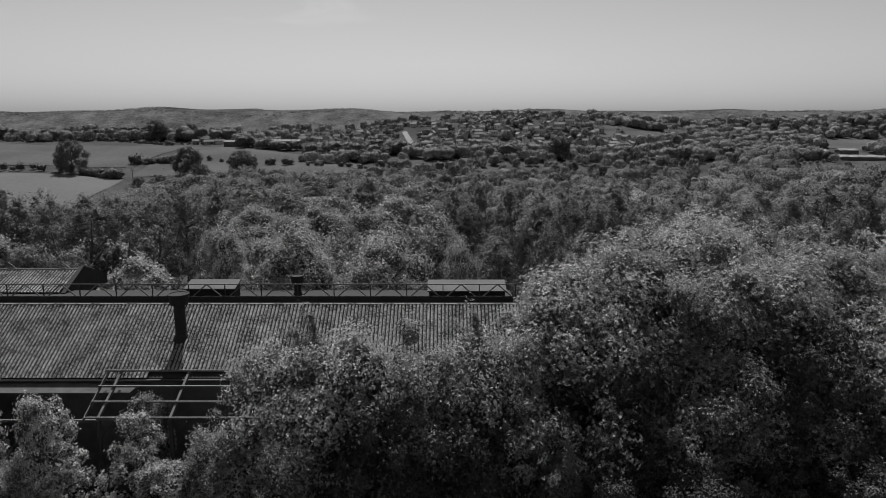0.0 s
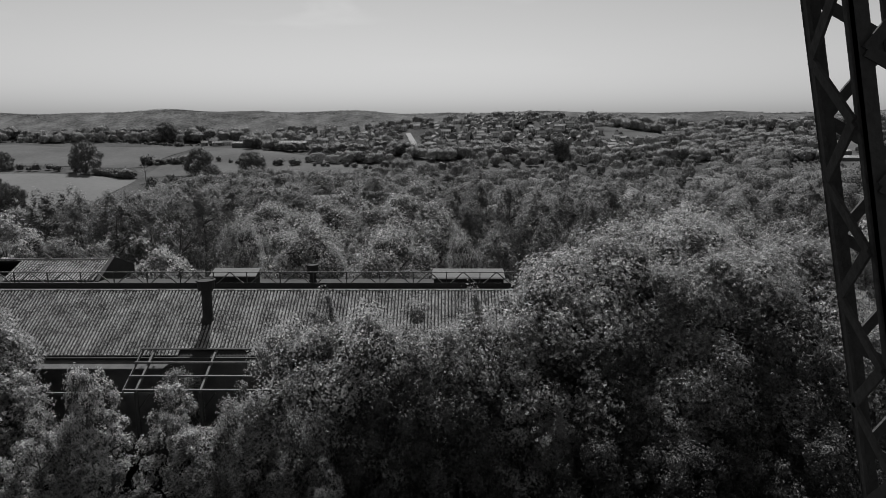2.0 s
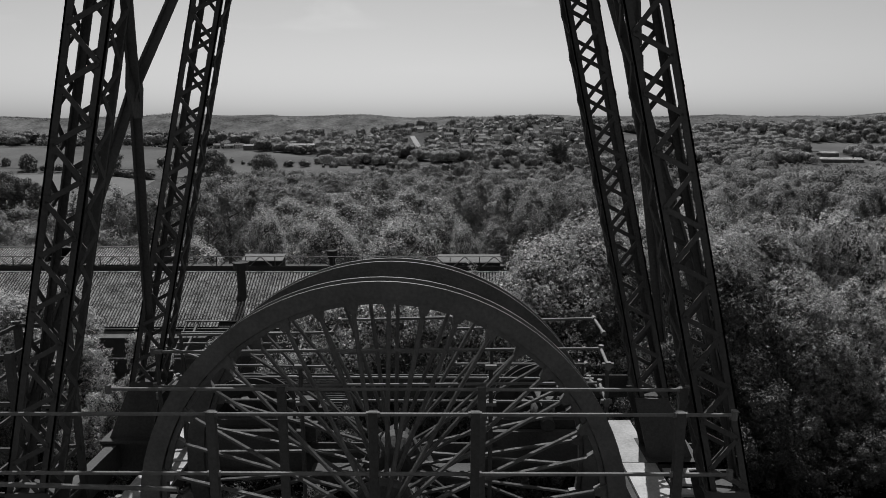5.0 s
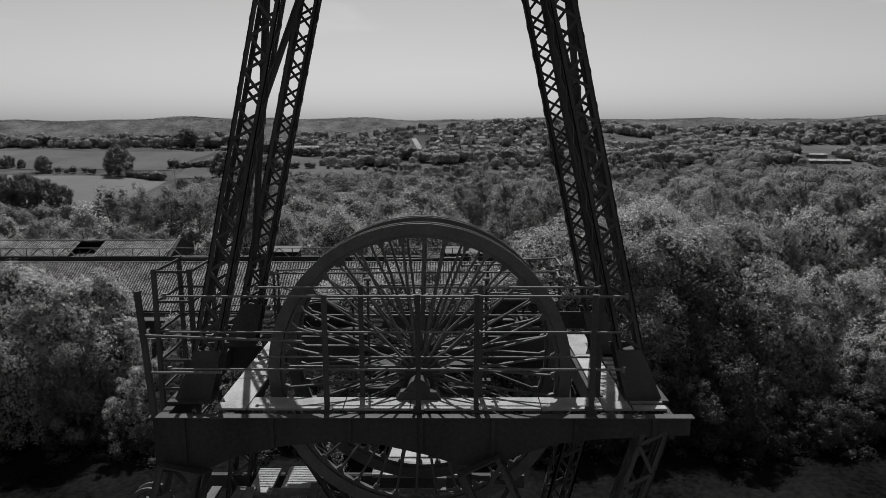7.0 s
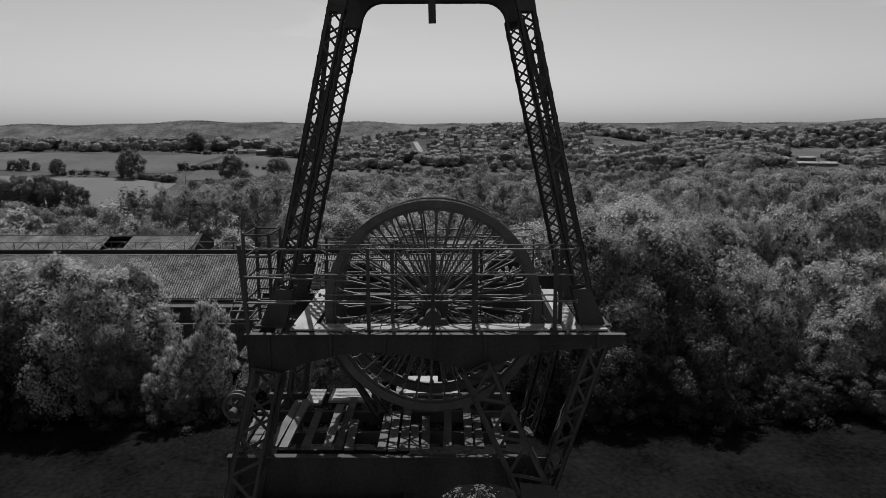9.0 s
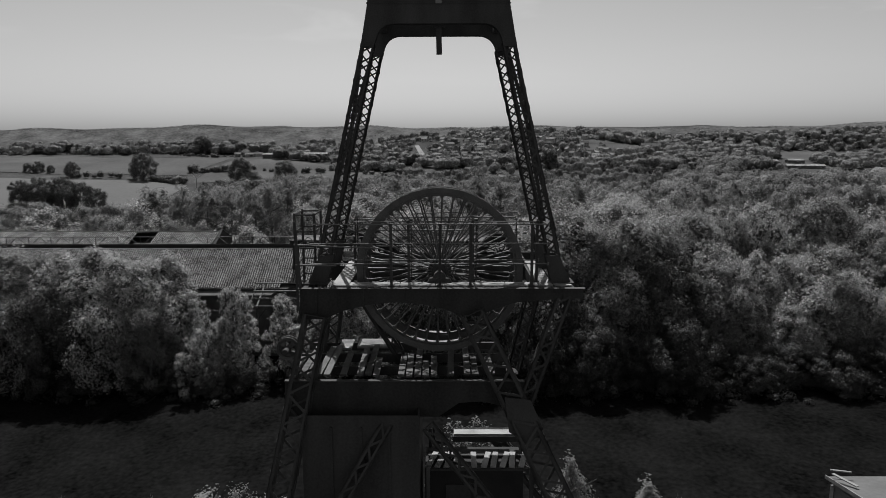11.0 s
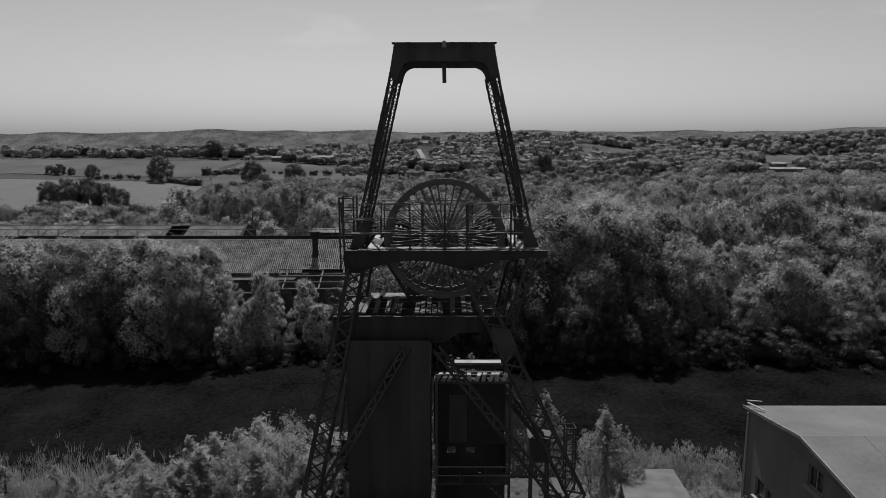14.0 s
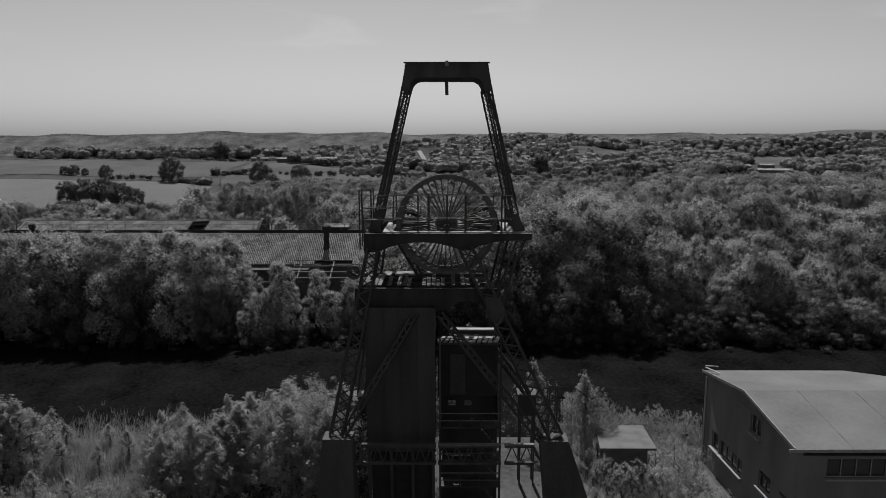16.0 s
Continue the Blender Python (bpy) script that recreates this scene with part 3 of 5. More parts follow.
part("joint_plate", Shape().plate([(1.2, 14.0), (2.05, 13.9), (2.5, 12.9), (2.0, 12.3), (1.35, 12.8)], -5.75, -5.71), STEEL, frame_ob, "riveted joint plate of the raking leg")
for x0, x1 in ((-5.75, -1.55), (-1.45, 2.1), (2.3, 3.95)):
    part("truss_top", Shape().box(x0, x1, -7.32, -7.08, 5.76, 5.86), RAIL if x0 > -5 else STEEL, frame_ob)
    part("truss_chord", Shape().bar((x0, -7.2, 5.7), (x1, -7.2, 5.7), 0.18, 0.1), STEEL, frame_ob)
    part("truss_chord", Shape().bar((x0, -7.2, 4.7), (x1, -7.2, 4.7), 0.18, 0.14), STEEL, frame_ob)
    n = max(2, int((x1 - x0) / 0.6))
    for k in range(n):
        a, b = x0 + (x1 - x0) * k / n, x0 + (x1 - x0) * (k + 1) / n
        part("truss_brace", Shape().bar((a, -7.2, 4.7), ((a + b) / 2, -7.2, 5.7), 0.05, 0.09, (0, 1, 0)), STEEL, frame_ob)
        part("truss_brace", Shape().bar(((a + b) / 2, -7.2, 5.7), (b, -7.2, 4.7), 0.05, 0.09, (0, 1, 0)), STEEL, frame_ob)


def shoe(xa, xb, xc, xd, y0, y1, ztop):
    s = Shape()
    s.add([(xc, y0 - 0.5, -0.3), (xd, y0 - 0.5, -0.3), (xd, y1 + 0.3, -0.3), (xc, y1 + 0.3, -0.3), (xa, y0, ztop), (xb, y0, ztop), (xb, y1, ztop), (xa, y1, ztop)],
          [(3, 2, 1, 0), (4, 5, 6, 7), (0, 1, 5, 4), (1, 2, 6, 5), (2, 3, 7, 6), (3, 0, 4, 7)])
    part("shoe", s, CLAD, frame_ob, "plated foot of the raking leg")


shoe(-7.8, -6.2, -8.5, -5.9, -8.0, -6.9, 6.45)
shoe(4.2, 5.75, 4.8, 8.0, -8.0, -6.9, 6.35)
shoe(-7.25, -6.1, -7.5, -6.0, -1.0, 0.1, 6.2)
part("junction_box", Shape().box(3.75, 4.85, -1.0, 0.1, 4.9, 6.3).box(3.65, 4.95, -1.1, 0.2, 6.3, 6.36), CLAD, frame_ob, "plated joint of the rear struts")
for x, y in ((3.85, -0.9), (4.75, -0.9), (3.85, 0.0), (4.75, 0.0)):
    part("prop", Shape().bar((x, y, -0.3), (x, y, 4.9), 0.1, 0.1), STEEL, frame_ob)

# lower deck with rotten boards
board_rng = random.Random(4)
for k in range(26):
    x = -6.0 + k * 0.285
    if board_rng.random() < 0.22:
        continue
    y0 = -4.85 + board_rng.uniform(0, 0.25)
    y1 = y0 + board_rng.uniform(1.2, 3.6)
    tilt = board_rng.uniform(-0.06, 0.06)
    part("board", Shape().bar((x, y0, Z_LOW + 0.12), (x + tilt, y1, Z_LOW + 0.12 + board_rng.uniform(-0.05, 0.12)), 0.22, 0.07), PLANK, frame_ob, "rotten deck board")
for y in (-3.6, -2.2, -0.8):
    part("joist", Shape().box(-6.2, 1.4, y - 0.07, y + 0.07, Z_LOW - 0.25, Z_LOW + 0.07), STEEL, frame_ob)
for x0, x1, y0, y1 in ((-4.2, -2.9, -1.6, -0.6), (-2.2, -0.2, -1.0, -0.2), (-4.9, -4.4, -1.8, -0.7), (-1.9, -0.9, -0.1, 0.5)):
    part("slab", Shape().box(x0, x1, y0, y1, Z_LOW + 0.08, Z_LOW + 0.16), DECK, frame_ob, "pale deck slab")
winding_wheel(-2.9, 0.42, 8, "rope_pulley", (-6.55, 14.8), 0.1, 0.09, "small pale rope pulley on the frame flank")

# shaft casing and stair tower
casing = thing("shaft_casing", (-3.4, -5.0, 0), "tall rusted sheet-steel shaft casing inside the headframe", "casing")
part("front_panel", Shape().box(-5.6, -1.65, -5.6, -5.55, 4.6, 13.3), CLAD, casing)
for x in (-5.6, -1.7):
    part("side_panel", Shape().box(x, x + 0.05, -5.545, -2.6, 4.6, 13.3), CLAD, casing)
part("rear_panel", Shape().box(-5.6, -1.65, -2.595, -2.55, 4.6, 13.3), CLAD, casing)
for x in (-5.5, -4.2, -2.95, -1.75):
    part("leg", Shape().box(x - 0.09, x + 0.09, -5.6, -5.4, -0.2, 4.6), STEEL, casing)
# added black sheet standing for the unlit void between the legs
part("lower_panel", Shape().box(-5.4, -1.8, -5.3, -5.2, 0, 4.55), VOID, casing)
for x in (-4.6, -3.6, -2.65):
    part("rib", Shape().box(x - 0.03, x + 0.03, -5.64, -5.6, 4.7, 12.9), CLAD, casing)

tower = thing("stair_tower", (0.3, -4.0, 0), "steel stair tower with landings beside the shaft casing", "stair tower")
for x in (-1.35, 2.15):
    for y in (-5.6, -2.6):
        part("post", Shape().box(x - 0.06, x + 0.06, y - 0.06, y + 0.06, -0.2, 11.5), STEEL, tower)
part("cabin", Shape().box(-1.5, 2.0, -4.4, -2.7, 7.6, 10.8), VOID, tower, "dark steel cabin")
part("deck_strip", Shape().box(-0.45, 2.0, -2.0, -1.4, 10.92, 11.0), DECK, tower, "pale deck strip")
part("deck_strip_edge", Shape().box(-0.5, 2.1, -2.06, -2.0, 10.7, 10.92), STEEL, tower)
slat_rng = random.Random(6)
for k in range(11):
    x = -1.4 + 0.33 * k
    if k == 4:
        continue
    part("roof_slat", Shape().bar((x, -4.6, 10.95), (x + slat_rng.uniform(0.0, 0.35), -3.5, 10.97), 0.2, 0.05), DECK, tower, "pale warped roof slat")
part("cabin_frame", Shape().box(-1.4, 2.2, -4.62, -4.5, 10.81, 10.9).box(-1.4, 2.2, -3.6, -3.48, 10.81, 10.9), STEEL, tower)
part("cabin_door", Shape().box(-0.75, 0.15, -4.46, -4.41, 7.7, 10.2), CLAD, tower, "rusted steel cabin door")
# backing wall added to keep the space behind the stairs dark
part("rear_sheeting", Shape().box(-1.3, -0.85, -2.66, -2.6, 0, 7.6).box(-0.85, 2.1, -2.66, -2.6, 0, 6.3).box(-0.85, 2.1, -2.66, -2.6, 6.62, 7.6).box(-0.4, 0.15, -2.66, -2.6, 6.3, 6.62).box(0.6, 2.1, -2.66, -2.6, 6.3, 6.62), CLAD, tower, "added dark backing behind the stairs with two small window holes")
for x in (-1.3, 2.1):
    part("side_sheeting", Shape().box(x - 0.03, x + 0.03, -4.4, -2.7, 5.6, 7.6), CLAD, tower)
for z in (7.0, 5.0, 3.3, 1.6):
    part("landing", Shape().box(-1.35, 2.2, -5.6, -4.5, z - 0.95, z - 0.88), STEEL, tower, "dark landing plate")
    part("handrail", Shape().tube((-1.4, -5.65, z), (2.2, -5.65, z), 0.035).tube((-1.4, -5.65, z - 0.45), (2.2, -5.65, z - 0.45), 0.03), RAIL, tower)
    for x in (-0.2, 1.0):
        part("baluster", Shape().box(x - 0.03, x + 0.03, -5.68, -5.62, z - 0.95, z), STEEL, tower)
for k, z in enumerate((6.1, 4.1, 2.4)):
    fl = part("stair_flight", Shape().bar((0.5, -4.45, z), (1.9, -4.45, z - 1.7), 0.05, 0.2).bar((0.5, -3.75, z), (1.9, -3.75, z - 1.7), 0.05, 0.2), STEEL, tower)
    for i in range(8):
        u = (i + 0.5) / 8
        part("tread", Shape().box(0.5 + 1.4 * u - 0.1, 0.5 + 1.4 * u + 0.1, -4.42, -3.78, z - 1.7 * u - 0.02, z - 1.7 * u + 0.02), RAIL, fl)
cage(5.6, 6.1, -1.6, -0.9, 3.6, 7.2)

# ---- the long shed ----
EAVE, RIDGE = (37.2, 7.75), (42.1, 10.65)
X_L, X_R = -78.0, 4.6
shed = thing("shed", (-36, 40, 1), "derelict industrial shed with a mossy corrugated roof", "shed")
part("wall", Shape().box(X_L, X_R, 37.8, 38.1, 0.5, 7.9), WALL, shed, "dark sooty front wall")
part("wall", Shape().box(X_R - 0.3, X_R, 38.1, 46, 0.5, 7.8), WALL, shed)
part("wall", Shape().box(X_L, X_R, 46, 46.3, 0.5, 10.4), WALL, shed)
part("wall", Shape().box(X_L, X_L + 0.3, 38.1, 46, 0.5, 7.8), WALL, shed)
# painted near black to read as the unlit hollow under missing sheets
part("roof_deck", Shape().add([(x, y, z) for x in (X_L, X_R) for y, z in (EAVE, RIDGE, (46.4, 10.5), (46.4, 10.3), (RIDGE[0], RIDGE[1] - 0.2), (EAVE[0], EAVE[1] - 0.15))],
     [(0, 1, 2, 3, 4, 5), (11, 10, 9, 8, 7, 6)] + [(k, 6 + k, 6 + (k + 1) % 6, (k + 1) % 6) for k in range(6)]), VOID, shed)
slope = math.hypot(RIDGE[0] - EAVE[0], RIDGE[1] - EAVE[1])
angle = math.degrees(math.atan2(RIDGE[1] - EAVE[1], RIDGE[0] - EAVE[0]))


def corrugated(width, length, ribs):
    s = Shape()
    n = ribs * 6
    prof = [(width * k / n, 0.07 * (1 - math.cos(2 * math.pi * k / 6)) / 2) for k in range(n + 1)]
    v = [(x, y, z + 0.02) for y in (0, length) for x, z in prof]
    f = [(k, k + 1, n + 2 + k, n + 1 + k) for k in range(n)]
    me = s.add(v, f).mesh("roof_sheet", SHEET)
    me.materials.append(VALLEY)
    # the faces along each rib valley take the darker material
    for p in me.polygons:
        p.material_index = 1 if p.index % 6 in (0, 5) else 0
    return me


SHEET_W = 1.12
sheet_me = corrugated(SHEET_W, slope / 3 + 0.08, 5)
roof_rng = random.Random(8)
for k in range(int((X_R - X_L) / SHEET_W)):
    for row in range(3):
        x = X_R - (k + 1) * SHEET_W
        if x < -72:
            continue
        m = Matrix.Translation((x, EAVE[0] - 0.12, EAVE[1])) @ pose(0, 0, 0, angle, 0, 0) @ Matrix.Translation((0, row * slope / 3, 0.02 + 0.012 * (2 - row) + roof_rng.uniform(0, 0.015))) @ pose(0, 0, 0, roof_rng.uniform(-0.15, 0.15), 0, roof_rng.uniform(-0.25, 0.25))
        if row == 0 and -17.4 < x < -13.2:
            m = m @ Matrix.Translation((0, slope / 3 * roof_rng.choice((0.1, 0.26, 0.3)), 0)) @ Matrix.Diagonal((1, 0.72, 1, 1))
        piece("roof_sheet", sheet_me, m, shed)
part("ridge_capping", Shape().box(X_L, X_R, RIDGE[0] - 0.1, RIDGE[0] + 0.3, RIDGE[1] + 0.02, RIDGE[1] + 0.12), TRIM, shed)
part("ridge_gutter", Shape().box(X_L, X_R, RIDGE[0] + 0.3, RIDGE[0] + 0.36, RIDGE[1] + 0.05, RIDGE[1] + 0.5), VOID, shed, "dark gutter board")
part("eave_gutter", Shape().box(X_L, X_R, EAVE[0] - 0.3, EAVE[0] - 0.14, EAVE[1] - 0.12, EAVE[1] + 0.0), CLAD, shed)
part("verge", Shape().bar((X_R + 0.05, EAVE[0] - 0.1, EAVE[1] + 0.05), (X_R + 0.05, RIDGE[0], RIDGE[1] + 0.05), 0.1, 0.16), TRIM, shed)

rail = thing("ridge_truss_rail", (-36, 41.7, 11.3), "light steel trussed railing along the shed ridge", "railing")
part("top_rail", Shape().tube((X_L, 42.7, 11.85), (X_R, 42.7, 11.85), 0.035), RAIL, rail)
k, x = 0, X_R
while x > -72:
    part("post", Shape().bar((x, 42.7, 10.8), (x, 42.7, 11.85), 0.06, 0.06), STEEL, rail)
    part("diagonal", Shape().tube((x, 42.7, 10.85), (x - 1.15, 42.7, 11.85), 0.042, 6).tube((x - 2.3, 42.7, 10.85), (x - 1.15, 42.7, 11.85), 0.042, 6), RAIL, rail)
    x -= 2.3
part("bottom_rail", Shape().box(X_L, X_R, 42.63, 42.75, 10.55, 10.8), STEEL, rail)


def chimney(x, y, z0, z1, r):
    c = thing("roof_vent_stack", (x, y, z0), "sooty steel vent stack with a wide cowl on the roof", "vent stack", "vent stacks")
    part("shaft", Shape().tube((x, y, z0), (x, y, z1), r * 0.62, 14), VOID, c)
    part("skirt", Shape().tube((x, y, z0 - 0.3), (x, y, z0 + 0.35), r * 1.2, 14, r * 0.7), VOID, c)
    part("cowl", Shape().tube((x, y, z1 - 0.1), (x, y, z1 + 0.5), r, 14, r * 1.1), VOID, c)
    part("cowl_lip", Shape().ring((0, 0, 0), [(r * 1.2, -0.04), (r * 1.2, 0.04), (r * 1.0, 0.04), (r * 1.0, -0.04)], 20), VOID, c).matrix_basis = Matrix.Translation((x, y, z1 + 0.5)) @ pose(0, 0, 0, 90, 0, 0)


chimney(-15.6, 39.7, 9.2, 11.5, 0.52)
chimney(-9.6, 44.6, 10.5, 11.45, 0.38)
chimney(-52.8, 42.0, 10.5, 11.4, 0.38)

def lantern(x0, x1, y0, y1, z0, z1, name="roof_lantern", label="low roof lantern with a pale sloping top"):
    s = thing(name, ((x0 + x1) / 2, y0, z0), label, "roof lantern", "roof lanterns")
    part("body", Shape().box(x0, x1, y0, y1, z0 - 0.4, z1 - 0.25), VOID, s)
    part("top", Shape().add([(x, y, z) for x in (x0 - 0.1, x1 + 0.1) for y, z in ((y0 - 0.15, z1 - 0.28), (y1, z1), (y1, z1 - 0.08), (y0 - 0.15, z1 - 0.36))],
         [(0, 1, 2, 3), (7, 6, 5, 4), (0, 4, 5, 1), (1, 5, 6, 2), (2, 6, 7, 3), (3, 7, 4, 0)]), CLAD, s)


lantern(-16.6, -13.5, 43.6, 44.9, 10.7, 11.65)
lantern(-0.9, 4.0, 43.4, 45.2, 10.6, 11.55)
bay = thing("shed_bay", (-30, 47, 1), "further shed bay with a dark gable and sheeted roof", "shed")
Y0, Y1, ZB, ZT = 45.3, 48.0, 10.6, 11.55
part("gable", Shape().add([(x, y, z) for x in (-25.7, -25.4) for y, z in ((Y0, 9.9), (Y0, ZB), (Y1, ZT + 0.3), (51.2, ZB), (51.2, 9.9))],
     [(0, 1, 2, 3, 4), (9, 8, 7, 6, 5)] + [(k, (k + 1) % 5, 5 + (k + 1) % 5, 5 + k) for k in range(5)]), VOID, bay)
bs = math.hypot(Y1 - Y0, ZT - ZB)
bay_me = corrugated(SHEET_W, bs, 5)
for k in range(28):
    x = -25.8 - (k + 1) * SHEET_W
    if k in (6, 7):
        continue
    piece("roof_sheet", bay_me, Matrix.Translation((x, Y0, ZB)) @ pose(0, 0, 0, math.degrees(math.atan2(ZT - ZB, Y1 - Y0)), 0, 0), bay)
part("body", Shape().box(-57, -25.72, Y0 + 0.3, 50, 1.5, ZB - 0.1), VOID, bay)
part("rear_slope", Shape().add([(x, y, z) for x in (-57, -25.72) for y, z in ((Y1, ZT), (50, ZB - 0.09), (50, ZB - 0.2), (Y1, ZT - 0.12))],
     [(0, 1, 2, 3), (7, 6, 5, 4), (0, 4, 5, 1), (1, 5, 6, 2), (2, 6, 7, 3), (3, 7, 4, 0)]), VOID, bay)
part("ridge_rail", Shape().tube((-57, Y1, ZT + 0.1), (-25.5, Y1, ZT + 0.1), 0.05), TRIM, bay)
for x in (-26.2, -30, -35, -40, -45, -50):
    part("strut", Shape().tube((x, Y1, ZT), (x - 0.9, Y1 + 0.2, ZT + 0.55), 0.04, 6), RAIL, bay)


def lean_to_frame(xs, y0, z0, y1, z1):
    f = thing("bare_roof_frame", (xs[0], y1, 1), "bare pale roof frame of a lean-to stripped of its sheets", "roof frame")
    for k, x in enumerate(xs):
        w = 0.06 if k == 0 else 0.13
        part("rafter", Shape().bar((x, y0, z0), (x - 0.15, y1, z1), w, 0.16), RAIL, f)
        if k:
            part("post", Shape().box(x - 0.24, x - 0.06, y1, y1 + 0.18, 0.5, z1 - 0.06), STEEL, f)
            part("knee_brace", Shape().bar((x - 0.15, y1 + 0.09, z1 - 1.2), (x + 0.7, y1 + 0.09, z1 - 0.1), 0.06, 0.06), STEEL, f)
    for u, end in ((0.02, -12.0), (0.36, -11.4), (0.68, -11.6), (1.0, xs[-1] + 0.1)):
        y, z = y0 + (y1 - y0) * u, z0 + (z1 - z0) * u
        part("purlin", Shape().box(xs[0] - 0.12, end, y - 0.05, y + 0.05, z + 0.09, z + 0.18), RAIL, f)
    part("purlin", Shape().box(-8.4, xs[-1] + 0.2, y0 - 0.06, y0 + 0.04, z0 - 0.1, z0 + 0.02), RAIL, f)
    part("side_rail", Shape().box(-24.6, -17.6, y1 + 1.2, y1 + 1.3, 5.9, 6.05), RAIL, f)


lean_to_frame((-18.8, -18.05, -14.25, -10.2, -6.05), 37.0, 8.2, 34.2, 6.6)
part("broken_apron", Shape().add([(-26.2, 37.0, 7.55), (-17.0, 37.0, 7.55), (-17.4, 36.3, 7.25), (-26.6, 36.3, 7.25), (-26.2, 37.0, 7.45), (-17.0, 37.0, 7.45), (-17.4, 36.3, 7.15), (-26.6, 36.3, 7.15)],
     [(3, 2, 1, 0), (4, 5, 6, 7), (0, 1, 5, 4), (1, 2, 6, 5), (2, 3, 7, 6), (3, 0, 4, 7)]), WALL, shed, "broken apron of old sheets below the eave")

# ---- the rendered building ----
bld = thing("office_block", (22, -3.5, 0), "two-storey rendered block with a flat felt roof", "building")


def rooftop(x, y):
    return 7.62 - 0.148 * abs(y + 3.5)


def wall_with_holes(name, p, q, top, holes, parent):
    """A wall 0.3 thick from p to q in plan; holes are (from, to, sill, head) along it. Openings go right through."""
    p, q = Vector((*p, 0)), Vector((*q, 0))
    d = (q - p).normalized()
    n = Vector((-d.y, d.x, 0)) * 0.3
    size = (q - p).length
    us = sorted({0, size, *[h[0] for h in holes], *[h[1] for h in holes]})
    zs = sorted({-0.4, top, *[h[2] for h in holes], *[h[3] for h in holes]})
    s = Shape()
    nu, nz = len(us), len(zs)
    s.add([(*(p + d * u + n * k).xy, z) for k in (0, 1) for z in zs for u in us], [])

    def at(i, j, k):
        return k * nu * nz + j * nu + i

    def full(i, j):
        return 0 <= i < nu - 1 and 0 <= j < nz - 1 and not any(h[0] <= us[i] and us[i + 1] <= h[1] and h[2] <= zs[j] and zs[j + 1] <= h[3] for h in holes)
    for i in range(nu - 1):
        for j in range(nz - 1):
            if not full(i, j):
                continue
            s.f += [(at(i, j, 0), at(i + 1, j, 0), at(i + 1, j + 1, 0), at(i, j + 1, 0)), (at(i, j, 1), at(i, j + 1, 1), at(i + 1, j + 1, 1), at(i + 1, j, 1))]
            for a, b, open_side in (((i, j), (i + 1, j), full(i, j - 1)), ((i, j + 1), (i + 1, j + 1), full(i, j + 1)), ((i, j), (i, j + 1), full(i - 1, j)), ((i + 1, j), (i + 1, j + 1), full(i + 1, j))):
                if not open_side:
                    s.f.append((at(*a, 0), at(*b, 0), at(*b, 1), at(*a, 1)))
    w = part(name, s, RENDERED, parent)
    for u0, u1, z0, z1 in holes:
        win = Shape()
        a, b = p + d * u0 + n * 0.35, p + d * u1 + n * 0.35
        for z in (z0 + 0.03, z1 - 0.03):
            win.bar((*a.xy, z), (*b.xy, z), 0.06, 0.06)
        cnt = max(2, round((u1 - u0) / 0.75) + 1)
        for k in range(cnt):
            c = a.lerp(b, k / (cnt - 1))
            win.bar((*c.xy, z0), (*c.xy, z1), 0.05, 0.05)
        part("window_frame", win, TRIM, w)
        pane = Shape()
        a2, b2 = p + d * u0 + n * 0.5, p + d * u1 + n * 0.5
        pane.bar((*a2.xy, (z0 + z1) / 2), (*b2.xy, (z0 + z1) / 2), 0.012, z1 - z0)
        part("pane", pane, GLASS, w)
        a3, b3 = p + d * (u0 - 0.12) - n * 0.12, p + d * (u1 + 0.12) - n * 0.12
        part("window_sill", Shape().bar((*a3.xy, z0 - 0.06), (*b3.xy, z0 - 0.06), 0.3, 0.1), TRIM, w)
    return w


wall_with_holes("wall", (17.25, 2.6), (17.65, -9.3), 6.5, [(6.6, 7.9, 5.25, 6.4), (1.4, 2.4, 1.8, 3.0), (2.6, 5.9, 1.8, 2.9), (8.0, 9.4, 2.4, 3.5)], bld)
wall_with_holes("wall", (17.65, -9.3), (30.5, -9.3), 6.2, [(1.6, 6.4, 4.95, 6.05), (7.2, 12, 4.95, 6.05), (1.6, 6.4, 1.6, 2.9)], bld)
for a, b, tall in (((30.5, -9.3, 3), (30.5, -1.6, 3), 6.4), ((30.5, -1.6, 3), (26.7, 2.6, 3), 6.4), ((26.7, 2.6, 3), (17.2, 2.6, 3), 6.6)):
    part("wall", Shape().bar(a, b, 0.3, tall), RENDERED, bld)
part("roof", Shape().slab([(17.17, -3.5), (30.7, -3.5), (30.7, -1.5), (26.8, 2.8), (17.0, 2.8)], lambda x, y: rooftop(x, y) - 0.14, rooftop), FELT, bld, "pale grey low felt roof slope")
part("roof", Shape().slab([(17.35, -9.6), (30.7, -9.6), (30.7, -3.504), (17.17, -3.504)], lambda x, y: rooftop(x, y) - 0.14, rooftop), FELT, bld, "pale grey low felt roof slope")
part("gable", Shape().add([(x + 0.034 * (2.6 - y), y, z) for x in (17.27, 17.5) for y, z in ((2.4, 6.5), (2.4, 6.56), (-3.5, 7.44), (-9.2, 6.58), (-9.2, 6.5))], [(0, 1, 2, 3, 4), (9, 8, 7, 6, 5)] + [(k, (k + 1) % 5, 5 + (k + 1) % 5, 5 + k) for k in range(5)]), RENDERED, bld)
part("fascia", Shape().bar((17.32, -9.6, 6.68), (17.14, -3.5, 7.57), 0.05, 0.17), TRIM, bld)
part("fascia", Shape().bar((17.14, -3.5, 7.57), (16.97, 2.82, 6.66), 0.05, 0.17), TRIM, bld)
